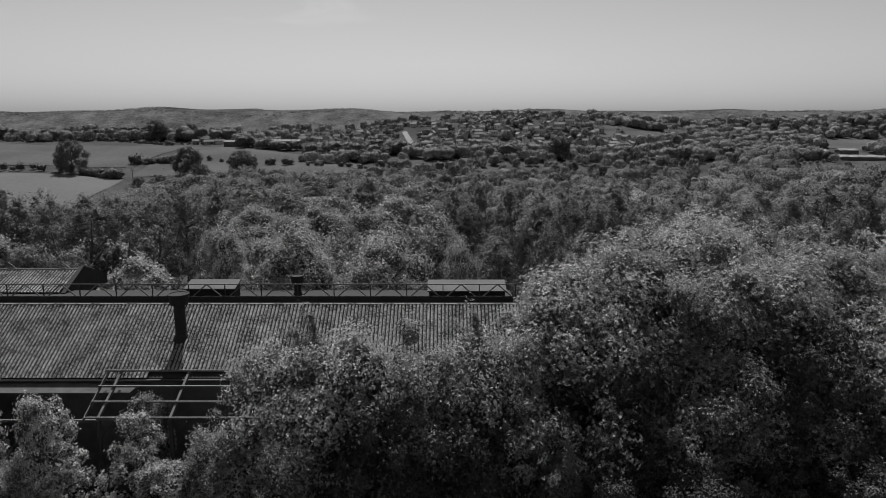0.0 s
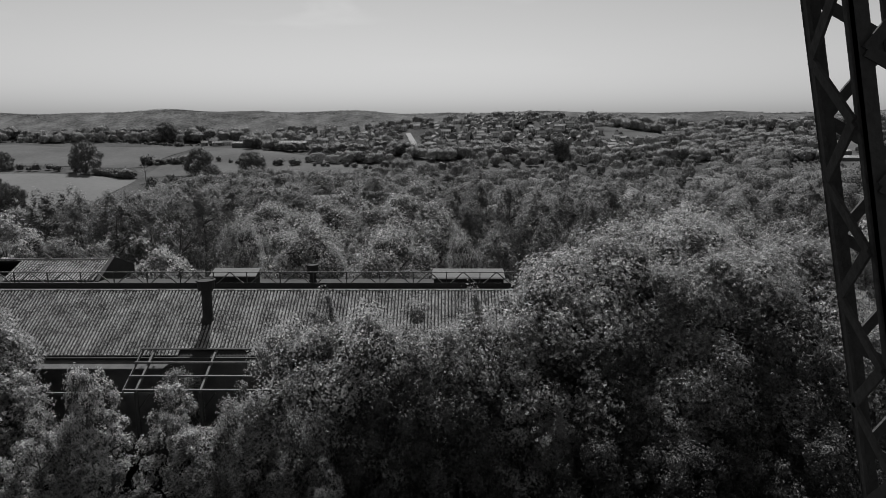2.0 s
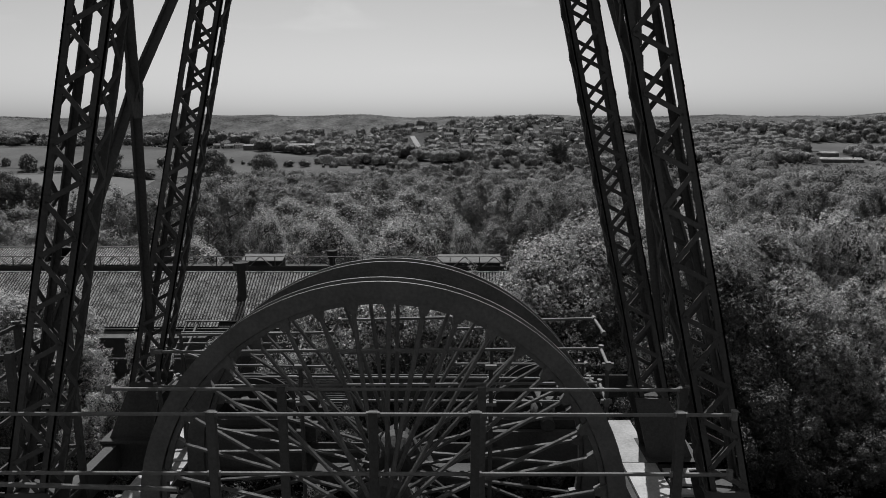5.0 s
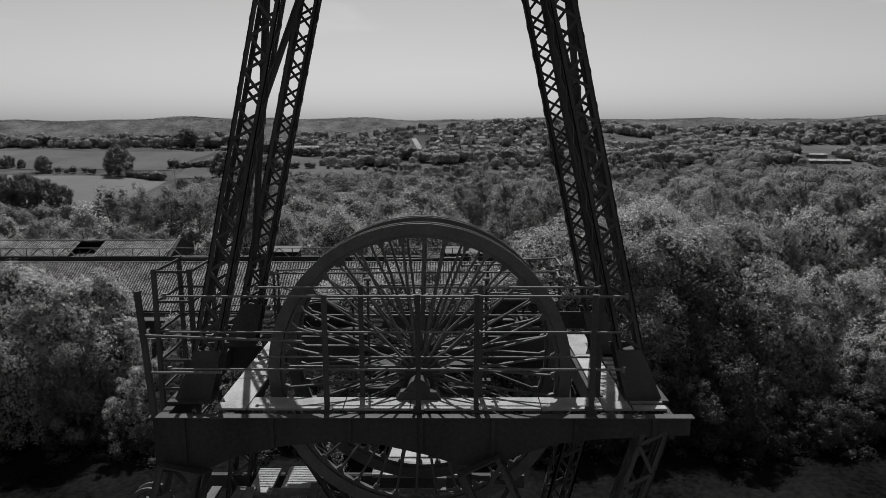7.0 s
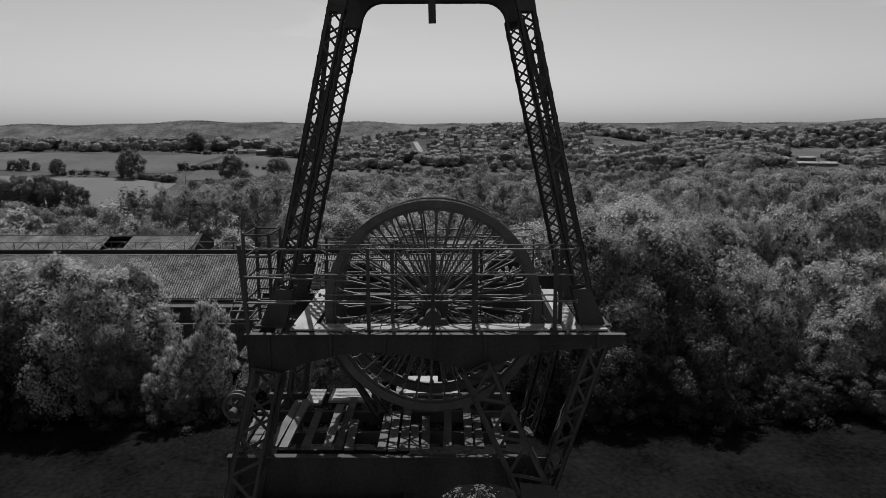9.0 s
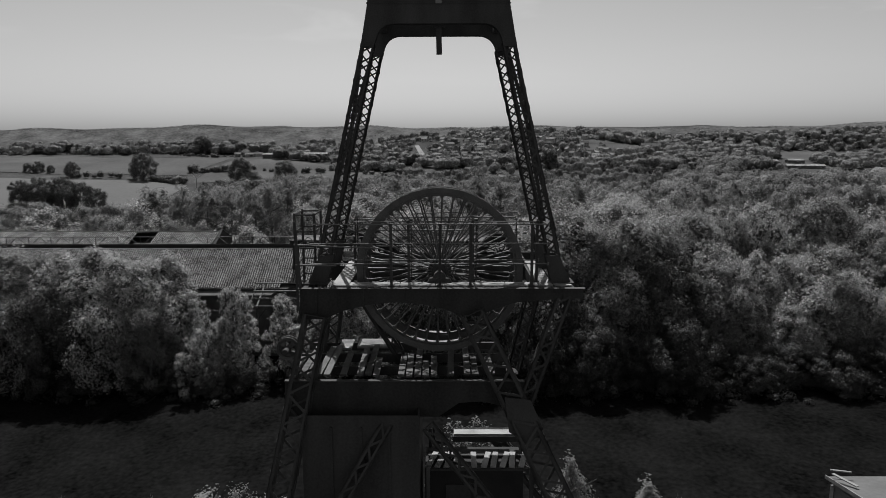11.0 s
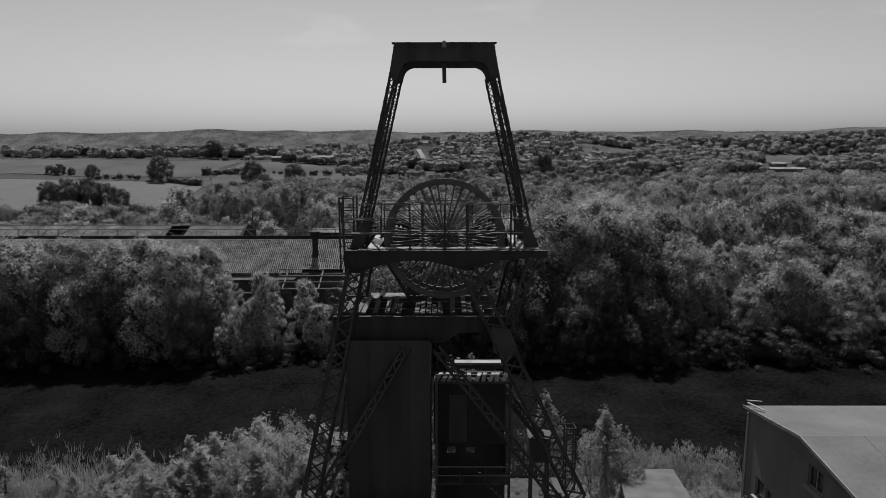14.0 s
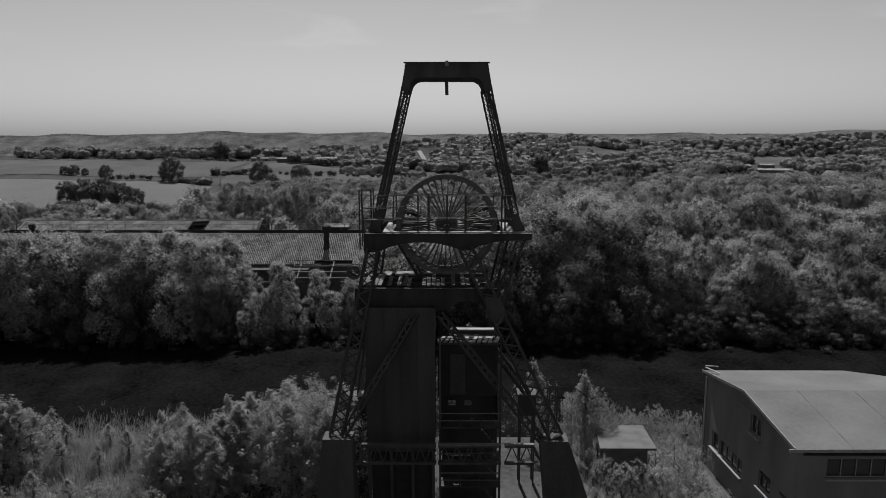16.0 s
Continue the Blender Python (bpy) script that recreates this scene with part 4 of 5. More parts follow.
part("fascia", Shape().bar((17.0, -9.63, 6.62), (30.7, -9.63, 6.62), 0.05, 0.16), TRIM, bld)
for x in (20.4, 23.8, 27.2):
    part("felt_seam", Shape().bar((x, -9.6, rooftop(0, -9.6) + 0.006), (x, -3.5, rooftop(0, -3.5) + 0.006), 0.05, 0.012), WALL, bld)
part("torn_edge", Shape().bar((17.0, 2.3, 7.08), (17.5, 1.2, 7.05), 0.16, 0.04).bar((17.1, 2.7, 7.06), (17.9, 2.4, 7.1), 0.1, 0.05), TRIM, bld, "torn lifted roof edge")
part("floor", Shape().box(17.6, 30.2, -9.0, -1.7, 3.2, 3.4), VOID, bld)

hut = thing("low_hut", (11, 0.8, 0), "low flat-roofed concrete hut in the scrub", "hut")
part("roof", Shape().slab([(9.1, -1.1), (12.8, -1.1), (12.9, 2.6), (9.5, 2.5)], 2.55, 2.7), WALL, hut)
part("wall", Shape().slab([(9.5, -0.5), (12.4, -0.5), (12.5, 2.3), (9.8, 2.2)], -0.3, 2.55), WALL, hut)


# ---- the village ----
def house(kind):
    w, d, h = ((2.0, 1.5, 1.0), (3.0, 1.5, 1.0), (1.6, 1.5, 1.15), (5.5, 1.4, 0.95))[kind]
    o = thing("house", (0, 0, 0), ("small two-storey village house with a pitched roof", "semi-detached village house with a pitched roof", "small hipped village house", "long terrace of village houses")[kind], "house", "village houses")
    part("wall", Shape().box(-w / 2, w / 2, -d / 2, d / 2, -0.6, h), HOUSE, o)
    hip = w * 0.25 if kind == 2 else 0.0
    e = 0.1
    v = [(-w / 2 - e, -d / 2 - e, h), (w / 2 + e, -d / 2 - e, h), (w / 2 + e, d / 2 + e, h), (-w / 2 - e, d / 2 + e, h), (-w / 2 - e + hip, 0, h + 0.6), (w / 2 + e - hip, 0, h + 0.6)]
    roof = part("roof", Shape().add(v, [(3, 2, 1, 0), (0, 1, 5, 4), (2, 3, 4, 5), (1, 2, 5), (3, 0, 4)]), TILE, o)
    for k in range(3 if kind == 3 else 1):
        x = -w * 0.3 + k * w * 0.3
        part("chimney", Shape().box(x - 0.1, x + 0.1, -0.1, 0.1, h + 0.35, h + 0.95), HOUSE, roof)
    for k in range(int(w / 0.7)):
        x = -w / 2 + (k + 0.5) * w / int(w / 0.7)
        for z in (0.15, 0.62):
            part("window", Shape().box(x - 0.13, x + 0.13, -d / 2 - 0.015, -d / 2 + 0.02, z, z + 0.26), GLASS, o)
    return o


protos = [house(k) for k in range(4)]
vill_rng = random.Random(21)
taken = []


def put_house(x, y, kind, turn):
    if any((x - a) ** 2 + (y - b) ** 2 < 1.6 ** 2 for a, b in taken):
        return
    taken.append((x, y))
    m = Matrix.Translation((x, y, land(x, y) + 0.05)) @ pose(0, 0, 0, 0, 0, turn) @ Matrix.Diagonal((0.78, 0.78, 0.78 * vill_rng.uniform(0.85, 1.15), 1))
    copy_thing(protos[kind], m)


for k in range(600):
    x, y = vill_rng.gauss(8, 21), vill_rng.gauss(168, 9)
    if 147 < y < 185 and -36 < x < 48 and not (-11.5 < x < -5 and 160 < y < 178) and not (x < -8 and y < 160) and len(taken) < 150:
        put_house(x, y, vill_rng.choice((0, 0, 0, 1, 1, 2, 2)), vill_rng.choice((0, 20, -25, 90, 65, -60)) + vill_rng.uniform(-12, 12))
for k in range(40):
    put_house(vill_rng.uniform(-62, -28), vill_rng.uniform(170, 182), vill_rng.choice((0, 1, 1)), vill_rng.uniform(-30, 30))
for k in range(10):
    put_house(vill_rng.uniform(36, 46), vill_rng.uniform(157, 167), 3, 62 + vill_rng.uniform(-4, 4))
for p in protos:
    i = protos.index(p)
    x, y = ((52, 150), (64, 150), (-95, 186), (58, 176))[i]
    p.location = (x, y, land(x, y))


def works(x, y, w, d, h, turn, label):
    o = thing("works_shed", (0, 0, 0), label, "shed", "far sheds")
    part("wall", Shape().box(-w / 2, w / 2, -d / 2, d / 2, -0.6, h), WALL, o)
    part("roof", Shape().add([(-w / 2 - 0.1, -d / 2 - 0.1, h), (w / 2 + 0.1, -d / 2 - 0.1, h), (w / 2 + 0.1, d / 2 + 0.1, h), (-w / 2 - 0.1, d / 2 + 0.1, h), (-w / 2, 0, h + d * 0.12), (w / 2, 0, h + d * 0.12)], [(3, 2, 1, 0), (0, 1, 5, 4), (2, 3, 4, 5), (1, 2, 5), (3, 0, 4)]), SHEET, o)
    o.matrix_basis = Matrix.Translation((x, y, land(x, y))) @ pose(0, 0, 0, 0, 0, turn)


for x, y, w, d, h, turn in ((84, 160, 6, 4, 0.7, -8), (91.5, 159, 4, 3, 0.8, -8), (91, 152.5, 9, 3.5, 0.55, -12), (-49, 168, 6, 3, 0.9, 4), (-38.5, 169, 8.5, 3.5, 1.3, 2), (28, 154, 5, 3, 1.0, 10)):
    works(x, y, w, d, h, turn, "low pale-roofed works shed among trees")


# ---- trees ----
def rough_ball(n, m):
    """Points and triangles of a ball: m rings of n points between two poles."""
    v = [(0, 0, 1)] + [(math.sin(math.pi * j / (m + 1)) * math.cos(2 * math.pi * (i + 0.5 * (j % 2)) / n), math.sin(math.pi * j / (m + 1)) * math.sin(2 * math.pi * (i + 0.5 * (j % 2)) / n), math.cos(math.pi * j / (m + 1))) for j in range(1, m + 1) for i in range(n)] + [(0, 0, -1)]
    f = [(0, 1 + i, 1 + (i + 1) % n) for i in range(n)] + [(1 + n * m, 1 + n * (m - 1) + (i + 1) % n, 1 + n * (m - 1) + i) for i in range(n)]
    for j in range(m - 1):
        for i in range(n):
            a, b, c, d = 1 + n * j + i, 1 + n * j + (i + 1) % n, 1 + n * (j + 1) + i, 1 + n * (j + 1) + (i + 1) % n
            f += [(a, c, d), (a, d, b)]
    return np.array(v), np.array(f)


HEART, CLUMP, DOME = rough_ball(7, 3), rough_ball(4, 1), rough_ball(8, 5)


def crown_leaves(rng, lumps, per, rx, rz, zc, lump, size, droop):
    """A crown of leaf clumps on an uneven ellipsoid: leaf centres, facings and sizes, the dense middles of the clumps, and no heart."""
    P, N, S, C = [], [], [], []
    ph = rng.uniform(0, 6.28, 4)

    def swell(d):
        az = np.arctan2(d[..., 1], d[..., 0])
        return 1 + 0.13 * np.sin(2 * az + ph[0]) + 0.10 * np.sin(3 * az + ph[1]) + 0.10 * np.sin(4 * d[..., 2] + ph[2]) + 0.06 * np.sin(7 * az + 5 * d[..., 2] + ph[3])
    stretch = np.array((1.0, 1.0, 0.8 + 1.1 * droop))
    for k in range(lumps):
        d = rng.normal(size=3)
        d /= np.linalg.norm(d)
        if d[2] < -0.85:
            d[2] = -d[2]
        if d[1] > 0.25 and rng.random() < 0.5:
            d[1] = -d[1]
        r = (0.78 + 0.22 * rng.random() ** 0.5) * swell(d)
        side = (rng.uniform(0.3, 1.3) if droop > 0.65 else 1) * rx * r / (max(0.72, math.hypot(d[0], d[1])) if d[2] < 0 else 1)
        if droop > 0.45:
            side *= (1.3 - 0.5 * (d[2] + 1)) if droop > 0.65 else (1.15 - 0.2 * (d[2] + 1))
        c = np.array((d[0] * side, d[1] * side, zc + d[2] * rz * r))
        lr = lump * rng.uniform(0.5, 1.3)
        q = rng.normal(size=(per, 3)) + np.array((0, 0, 0.35)) + 0.5 * d
        q /= np.linalg.norm(q, axis=1)[:, None] + 1e-6
        p = c + q * stretch * (lr * (0.25 + 1.15 * rng.random(per) ** 0.9))[:, None]
        if droop:
            p[:, 2] -= droop * lr * rng.random(per) * 1.2
        out = (p - np.array((0, 0, zc - 0.3 * rz))) / np.array((rx, rx, rz))
        out /= np.linalg.norm(out, axis=1)[:, None] + 1e-6
        P.append(p)
        N.append(1.1 * out + 0.6 * q + rng.normal(size=(per, 3)) * 0.33)
        S.append(size * rng.uniform(0.6, 1.4, per))
        C.append(c + CLUMP[0] * stretch * (lr * 0.3 * rng.uniform(0.7, 1.15, len(CLUMP[0])))[:, None])
    return np.concatenate(P), np.concatenate(N), np.concatenate(S), np.concatenate(C), np.zeros((0, 3))


def lobed_crown(rng, count, leaves, rx, rz, zc, size, ragged=0.07):
    """A billowing crown: rounded boughs on an uneven dome, each with its sprays of leaves outside and a leafy middle
    toned dark as if in shade.
    """
    P, N, S, H = [], [], [], []
    ph = rng.uniform(0, 6.28, 3)
    ring = np.arange(count)
    up = 1 - 1.75 * (ring + 0.5) / count
    D = np.stack((np.cos(2.39996 * ring + ph[0]) * np.sqrt(1 - up ** 2), np.sin(2.39996 * ring + ph[0]) * np.sqrt(1 - up ** 2), up), -1) + rng.normal(size=(count, 3)) * 0.13
    D /= np.linalg.norm(D, axis=1)[:, None]
    for d in D:
        az = math.atan2(d[1], d[0])
        bough = rx * rng.choice((0.17, 0.22, 0.27, 0.36)) * rng.uniform(0.9, 1.1)
        k = 1 + 0.13 * math.sin(2 * az + ph[1]) + 0.13 * math.sin(3 * az + 4 * d[2] + ph[2]) + rng.normal() * ragged
        wide = 1 / max(0.78, math.hypot(d[0], d[1])) if d[2] < 0 else 1
        mid = np.array((d[0] * wide * (rx - 0.55 * bough) * k, d[1] * wide * (rx - 0.55 * bough) * k, zc + d[2] * (rz - 0.6 * bough) * (0.5 + 0.5 * k)))
        n = int(leaves / count * (bough / (0.265 * rx)) ** 2)
        q = rng.normal(size=(n, 3)) + 0.55 * d + np.array((0, -0.1, 0.15))
        q /= np.linalg.norm(q, axis=1)[:, None]
        ripple = 1 + 0.34 * np.sin(11 * q[:, 0] + 9 * mid[0] + 2 * q[:, 2]) * np.sin(9 * q[:, 1] + 10 * q[:, 2] + 9 * mid[2])
        P.append(mid + q * np.array((1, 1, 1.08)) * (bough * ripple * (0.82 + 0.24 * rng.random(n) ** 0.7))[:, None])
        N.append(0.8 * q + 0.35 * d + rng.normal(size=(n, 3)) * 0.4)
        S.append(size * rng.uniform(0.55, 1.35, n))
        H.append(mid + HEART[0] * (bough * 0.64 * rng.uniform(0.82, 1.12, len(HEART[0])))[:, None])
    return np.concatenate(P), np.concatenate(N), np.concatenate(S), np.zeros((0, 3)), np.concatenate(H)


def leaf_mesh(name, P, N, S, clumps, clump, hearts, mat, rng, narrow=0.8):
    n, m, h = len(P), len(clumps) // len(clump[0]), len(hearts) // len(HEART[0])
    N = N / (np.linalg.norm(N, axis=1)[:, None] + 1e-9)
    t = rng.normal(size=(n, 3))
    t -= N * (t * N).sum(1)[:, None]
    t /= np.linalg.norm(t, axis=1)[:, None] + 1e-9
    b = np.cross(N, t)
    s = S[:, None]
    V = np.empty((n, 3, 3))
    V[:, 0] = P - t * s
    V[:, 1] = P + t * s * 0.7 + b * s * narrow + N * s * 0.15
    V[:, 2] = P + t * s * 0.5 - b * s * narrow
    verts = np.concatenate((V.reshape(-1, 3), clumps, hearts))
    idx = np.concatenate((np.arange(3 * n), (3 * n + len(clump[0]) * np.arange(m)[:, None, None] + clump[1][None]).ravel(), (3 * n + len(clumps) + len(HEART[0]) * np.arange(h)[:, None, None] + HEART[1][None]).ravel())).astype(np.int32)
    faces = len(idx) // 3
    me = bpy.data.meshes.new(name)
    me.vertices.add(len(verts))
    me.vertices.foreach_set("co", verts.ravel())
    me.loops.add(len(idx))
    me.loops.foreach_set("vertex_index", idx)
    me.polygons.add(faces)
    me.polygons.foreach_set("loop_start", np.arange(0, 3 * faces, 3, dtype=np.int32))
    me.update(calc_edges=True)
    me.validate()
    me.materials.append(mat)
    me.materials.append(INNER_SHADE)
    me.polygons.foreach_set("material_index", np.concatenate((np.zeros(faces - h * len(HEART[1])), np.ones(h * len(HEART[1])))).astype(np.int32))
    return me


def trunk_shape(rng, h, r, limbs, spread):
    s = Shape()
    pts = [Vector((rng.normal() * 0.03 * h * k / 4, rng.normal() * 0.03 * h * k / 4, h * k / 4 - (0.5 if k == 0 else 0))) for k in range(5)]
    for k in range(4):
        s.tube(pts[k], pts[k + 1], r * (1 - 0.22 * k), 7, r * (1 - 0.22 * (k + 1)))
    for k in range(limbs):
        a, z = rng.uniform(0, 6.28), rng.uniform(0.35, 0.85)
        p = pts[0].lerp(pts[4], z)
        p.z = max(p.z, 0.3)
        s.tube(p, p + Vector((math.cos(a) * spread, math.sin(a) * spread, spread * rng.uniform(0.5, 1.1))), r * 0.4, 5, r * 0.1)
    return s


def make_tree(seed, kind):
    """kind: (label, height, radius, lumps, leaves per lump, lump radius or raggedness, leaf size, material, low edge of the crown, droop);
    without droop the crown is lobed: so many boughs, leaves in all."""
    label, h, rad, lumps, per, lump, size, mat, low, droop = kind
    rng = np.random.default_rng(seed)
    o = thing("tree", (0, 0, 0), label, "tree", "trees")
    part("trunk", trunk_shape(rng, h * 0.8, 0.02 * h + 0.03, 7, rad * 0.6), BARK, o)
    if droop > 0.65:
        h *= 0.86
    if droop < 0.2:
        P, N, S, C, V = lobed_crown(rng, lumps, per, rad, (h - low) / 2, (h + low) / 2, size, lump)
    else:
        P, N, S, C, V = crown_leaves(rng, lumps, per, rad - lump * 0.5, (h - low) / 2 - lump * 0.4, (h + low) / 2, lump, size, droop)
    piece("crown", leaf_mesh("crown", P, N, S, C, CLUMP, V, mat, rng), Matrix.Identity(4), o)
    return o


ROUND = ("broad leafy tree with a billowing crown", 10.0, 3.6, 74, 17500, 0.08, 0.106, LEAF, -0.6, 0.0)
WILLOW = ("broad willow with a billowing pale crown", 10.0, 3.7, 74, 17500, 0.08, 0.106, PALE, -0.6, 0.0)
EDGE = ("broad leafy tree with a billowing crown", 10.0, 3.6, 66, 11500, 0.1, 0.142, LEAF, -0.6, 0.0)
EDGEPALE = ("broad willow with a billowing pale crown", 10.0, 3.7, 66, 11500, 0.1, 0.142, PALE, -0.6, 0.0)
YOUNG_WILLOW = ("young willow with ragged pale foliage", 6.0, 1.5, 44, 7000, 0.24, 0.075, PALE, -0.2, 0.1)
TALL = ("tall slender birch with wispy drooping foliage", 10.0, 2.0, 260, 40, 0.3, 0.08, BIRCH, 0.6, 0.6)
BUSH = ("dense leafy bush with an uneven top", 4.0, 2.0, 200, 38, 0.22, 0.046, YOUNG, 0.0, 0.4)
SAPLING = ("slender pointed sapling with feathery foliage", 4.0, 1.0, 170, 32, 0.12, 0.034, YOUNG, 0.1, 0.7)
MID = ("leafy woodland tree in the close canopy", 8.0, 2.8, 40, 4600, 0.07, 0.15, LEAF, 0.4, 0.1)
MIDPALE = ("pale leafy woodland tree in the close canopy", 8.0, 3.0, 40, 4600, 0.07, 0.15, PALE, 0.4, 0.1)
MIDTALL = ("slim dark woodland birch in the close canopy", 8.5, 2.0, 150, 40, 0.38, 0.095, BIRCH, 0.4, 0.5)
LONE = ("round-crowned field tree with dark foliage", 6.0, 2.7, 54, 7000, 0.09, 0.12, DARKLEAF, -0.3, 0.0)
SHRUB = ("dense thicket shrub at the wood's edge, toned dark for shade", 6.0, 2.6, 46, 8000, 0.07, 0.11, SHADE_LEAF, -0.6, 0.0)
stock = {"edge": [make_tree(k, EDGE) for k in (71, 72, 73)], "edgepale": [make_tree(k, EDGEPALE) for k in (75, 76)], "shrub": [make_tree(k, SHRUB) for k in (65, 66, 67)], "round": [make_tree(k, ROUND) for k in (1, 2, 3)], "willow": [make_tree(k, WILLOW) for k in (5, 6)], "young": [make_tree(k, YOUNG_WILLOW) for k in (81, 82, 83)], "tall": [make_tree(k, TALL) for k in (11, 12, 13)], "bush": [make_tree(k, BUSH) for k in (21, 22, 23)],
         "sapling": [make_tree(k, SAPLING) for k in (31, 32, 33)], "mid": [make_tree(k, MID) for k in (41, 42, 43)], "midpale": [make_tree(k, MIDPALE) for k in (45, 46)], "midtall": [make_tree(k, MIDTALL) for k in (51, 52, 53)], "lone": [make_tree(k, LONE) for k in (61, 62)]}
BASE_H = {"edge": 10.0, "edgepale": 10.0, "shrub": 6.0, "round": 10.0, "willow": 10.0, "young": 6.0, "tall": 10.0, "bush": 4.0, "sapling": 4.0, "mid": 8.0, "midpale": 8.0, "midtall": 8.5, "lone": 6.0}
used = set()
tree_rng = random.Random(5)


def plant(kind, x, y, h, wide=1.0):
    o = tree_rng.choice(stock[kind])
    s = h / BASE_H[kind]
    m = Matrix.Translation((x, y, land(x, y) - 0.05)) @ pose(0, 0, 0, 0, 0, tree_rng.uniform(-50, 50)) @ Matrix.Diagonal((s * wide, s * wide, s, 1))
    if o not in used:
        used.add(o)
        o.matrix_basis = m
        return o
    return copy_thing(o, m @ Matrix.Diagonal((1 / o.scale.x, 1 / o.scale.y, 1 / o.scale.z, 1)))


def grove(rows, swell=1.0):
    """Trees by place, height, kind and girth; a very broad crown is a pair of trees side by side."""
    for x, y, h, kind, wide in rows:
        if wide > 1.25 and kind in ("edge", "edgepale", "shrub"):
            apart = 0.2 * h * wide
            plant(kind, x - apart, y + 0.6, h, wide * 0.62)
            plant(kind, x + apart, y - 0.6, h * 0.9, wide * 0.68)
        else:
            plant(kind, x, y, h, wide * (1.0 if kind in ("tall", "midtall", "sapling") else swell))


# before the shed
grove(((-8.2, 33.4, 9.4, "willow", 0.8), (-4.6, 32.6, 10.4, "willow", 0.82), (-1.2, 33, 10.2, "round", 0.85), (2, 33.2, 10, "willow", 0.8), (-7.2, 34.2, 11.4, "tall", 0.9), (1.3, 34, 11.6, "tall", 0.9), (-1.6, 31.2, 9, "tall", 1), (-3.4, 30.6, 7.6, "shrub", 0.75), (0.8, 30.4, 7.4, "shrub", 0.75), (4.2, 31.4, 8.4, "young", 0.88), (-6.9, 30.2, 6.6, "round", 0.75), (6.4, 35.4, 12.2, "willow", 0.9), (9.6, 37.4, 13.4, "willow", 0.95), (8.6, 33.2, 9.6, "shrub", 0.85), (12.8, 36.4, 12.6, "round", 0.95), (16.6, 37.4, 13.2, "round", 1), (14.4, 33, 9.2, "round", 0.85), (18.6, 34.4, 10.4, "shrub", 0.8),), 1.1)
# beside the shed and along the wood's edge
grove(((17.4, 44.5, 12.8, "willow", 0.95), (23.4, 42, 12.4, "edge", 0.95), (11, 32, 6.8, "bush", 0.9), (5.6, 30, 7, "tall", 0.9), (17, 31.4, 6.4, "shrub", 0.75), (-19.4, 31.2, 8.4, "young", 0.62), (-21.0, 29.0, 6.2, "young", 0.69), (-22.2, 27.6, 4.4, "young", 0.88), (-20.6, 30.2, 5.2, "young", 0.94), (-16, 35.4, 6.6, "young", 0.56), (-6.9, 31.4, 4.2, "young", 1),), 1.1)
# low growth in the lean-to
grove(((-18.2, 30.6, 5.6, "young", 0.94), (-21.4, 28.6, 3.2, "young", 1.12), (-20.4, 27.6, 2.6, "round", 0.9), (-15.2, 32, 6.4, "young", 0.88), (-13.6, 30.8, 5.2, "young", 1), (-11.2, 31.8, 6.4, "round", 0.75), (-10.2, 30.6, 5.2, "young", 1.06), (-5.8, 27.4, 4.6, "young", 0.75), (-24.8, 32.2, 8.6, "young", 0.94), (-26.8, 32.8, 10.2, "edge", 0.9), (-30, 32.2, 10.8, "edgepale", 0.95), (-33.4, 32.8, 10.6, "edgepale", 0.95), (-36.8, 32.2, 10.8, "edge", 0.95), (-40.2, 32.8, 11, "edge", 0.95), (-43.8, 32.2, 10.8, "edgepale", 0.95), (-47.6, 32.6, 11, "edge", 0.95), (-52, 32.8, 11, "edge", 0.95), (-56.5, 33, 11, "edge", 0.95),), 1.1)
# in front of the far bays
grove(((-26, 29, 7.2, "round", 0.8), (-29.6, 28.6, 7.4, "edgepale", 0.8), (-33, 29, 7.8, "shrub", 0.8), (-37, 28.6, 7.8, "edge", 0.8), (-41, 29, 7.8, "shrub", 0.8), (-45, 28.6, 7.8, "edge", 0.8), (-49, 29, 7.8, "edgepale", 0.8), (-53, 28.6, 7.8, "edge", 0.8), (7.6, 28.8, 5.8, "shrub", 0.85), (11.4, 28.4, 5.6, "shrub", 0.9), (16.6, 29.6, 4.6, "round", 0.75), (18.8, 28.4, 6, "shrub", 0.9),), 1.1)
# the wood's edge east of the headframe, tall behind and low in front
grove(((10.7, 40, 11.2, "edge", 1.11), (20.2, 44, 10.4, "edge", 1.26), (44, 47, 12.8, "edge", 1.48), (52.9, 45, 11.4, "edge", 1.2), (32.1, 46, 9.6, "edge", 1.33), (46.3, 40, 10.7, "edge", 1.02), (23.7, 35, 9.3, "edge", 1.05), (13.1, 34, 9.1, "edge", 1.12), (36.8, 40, 9.6, "edge", 1.14), (18.7, 33, 7.4, "edge", 1.18), (28.3, 33, 6.6, "edge", 1.38), (42, 31, 4.7, "edge", 2.09), (47.3, 34, 6.5, "edge", 1.42), (27.3, 38, 10.2, "edgepale", 1.39), (36.5, 48, 11.8, "edgepale", 1.26),))
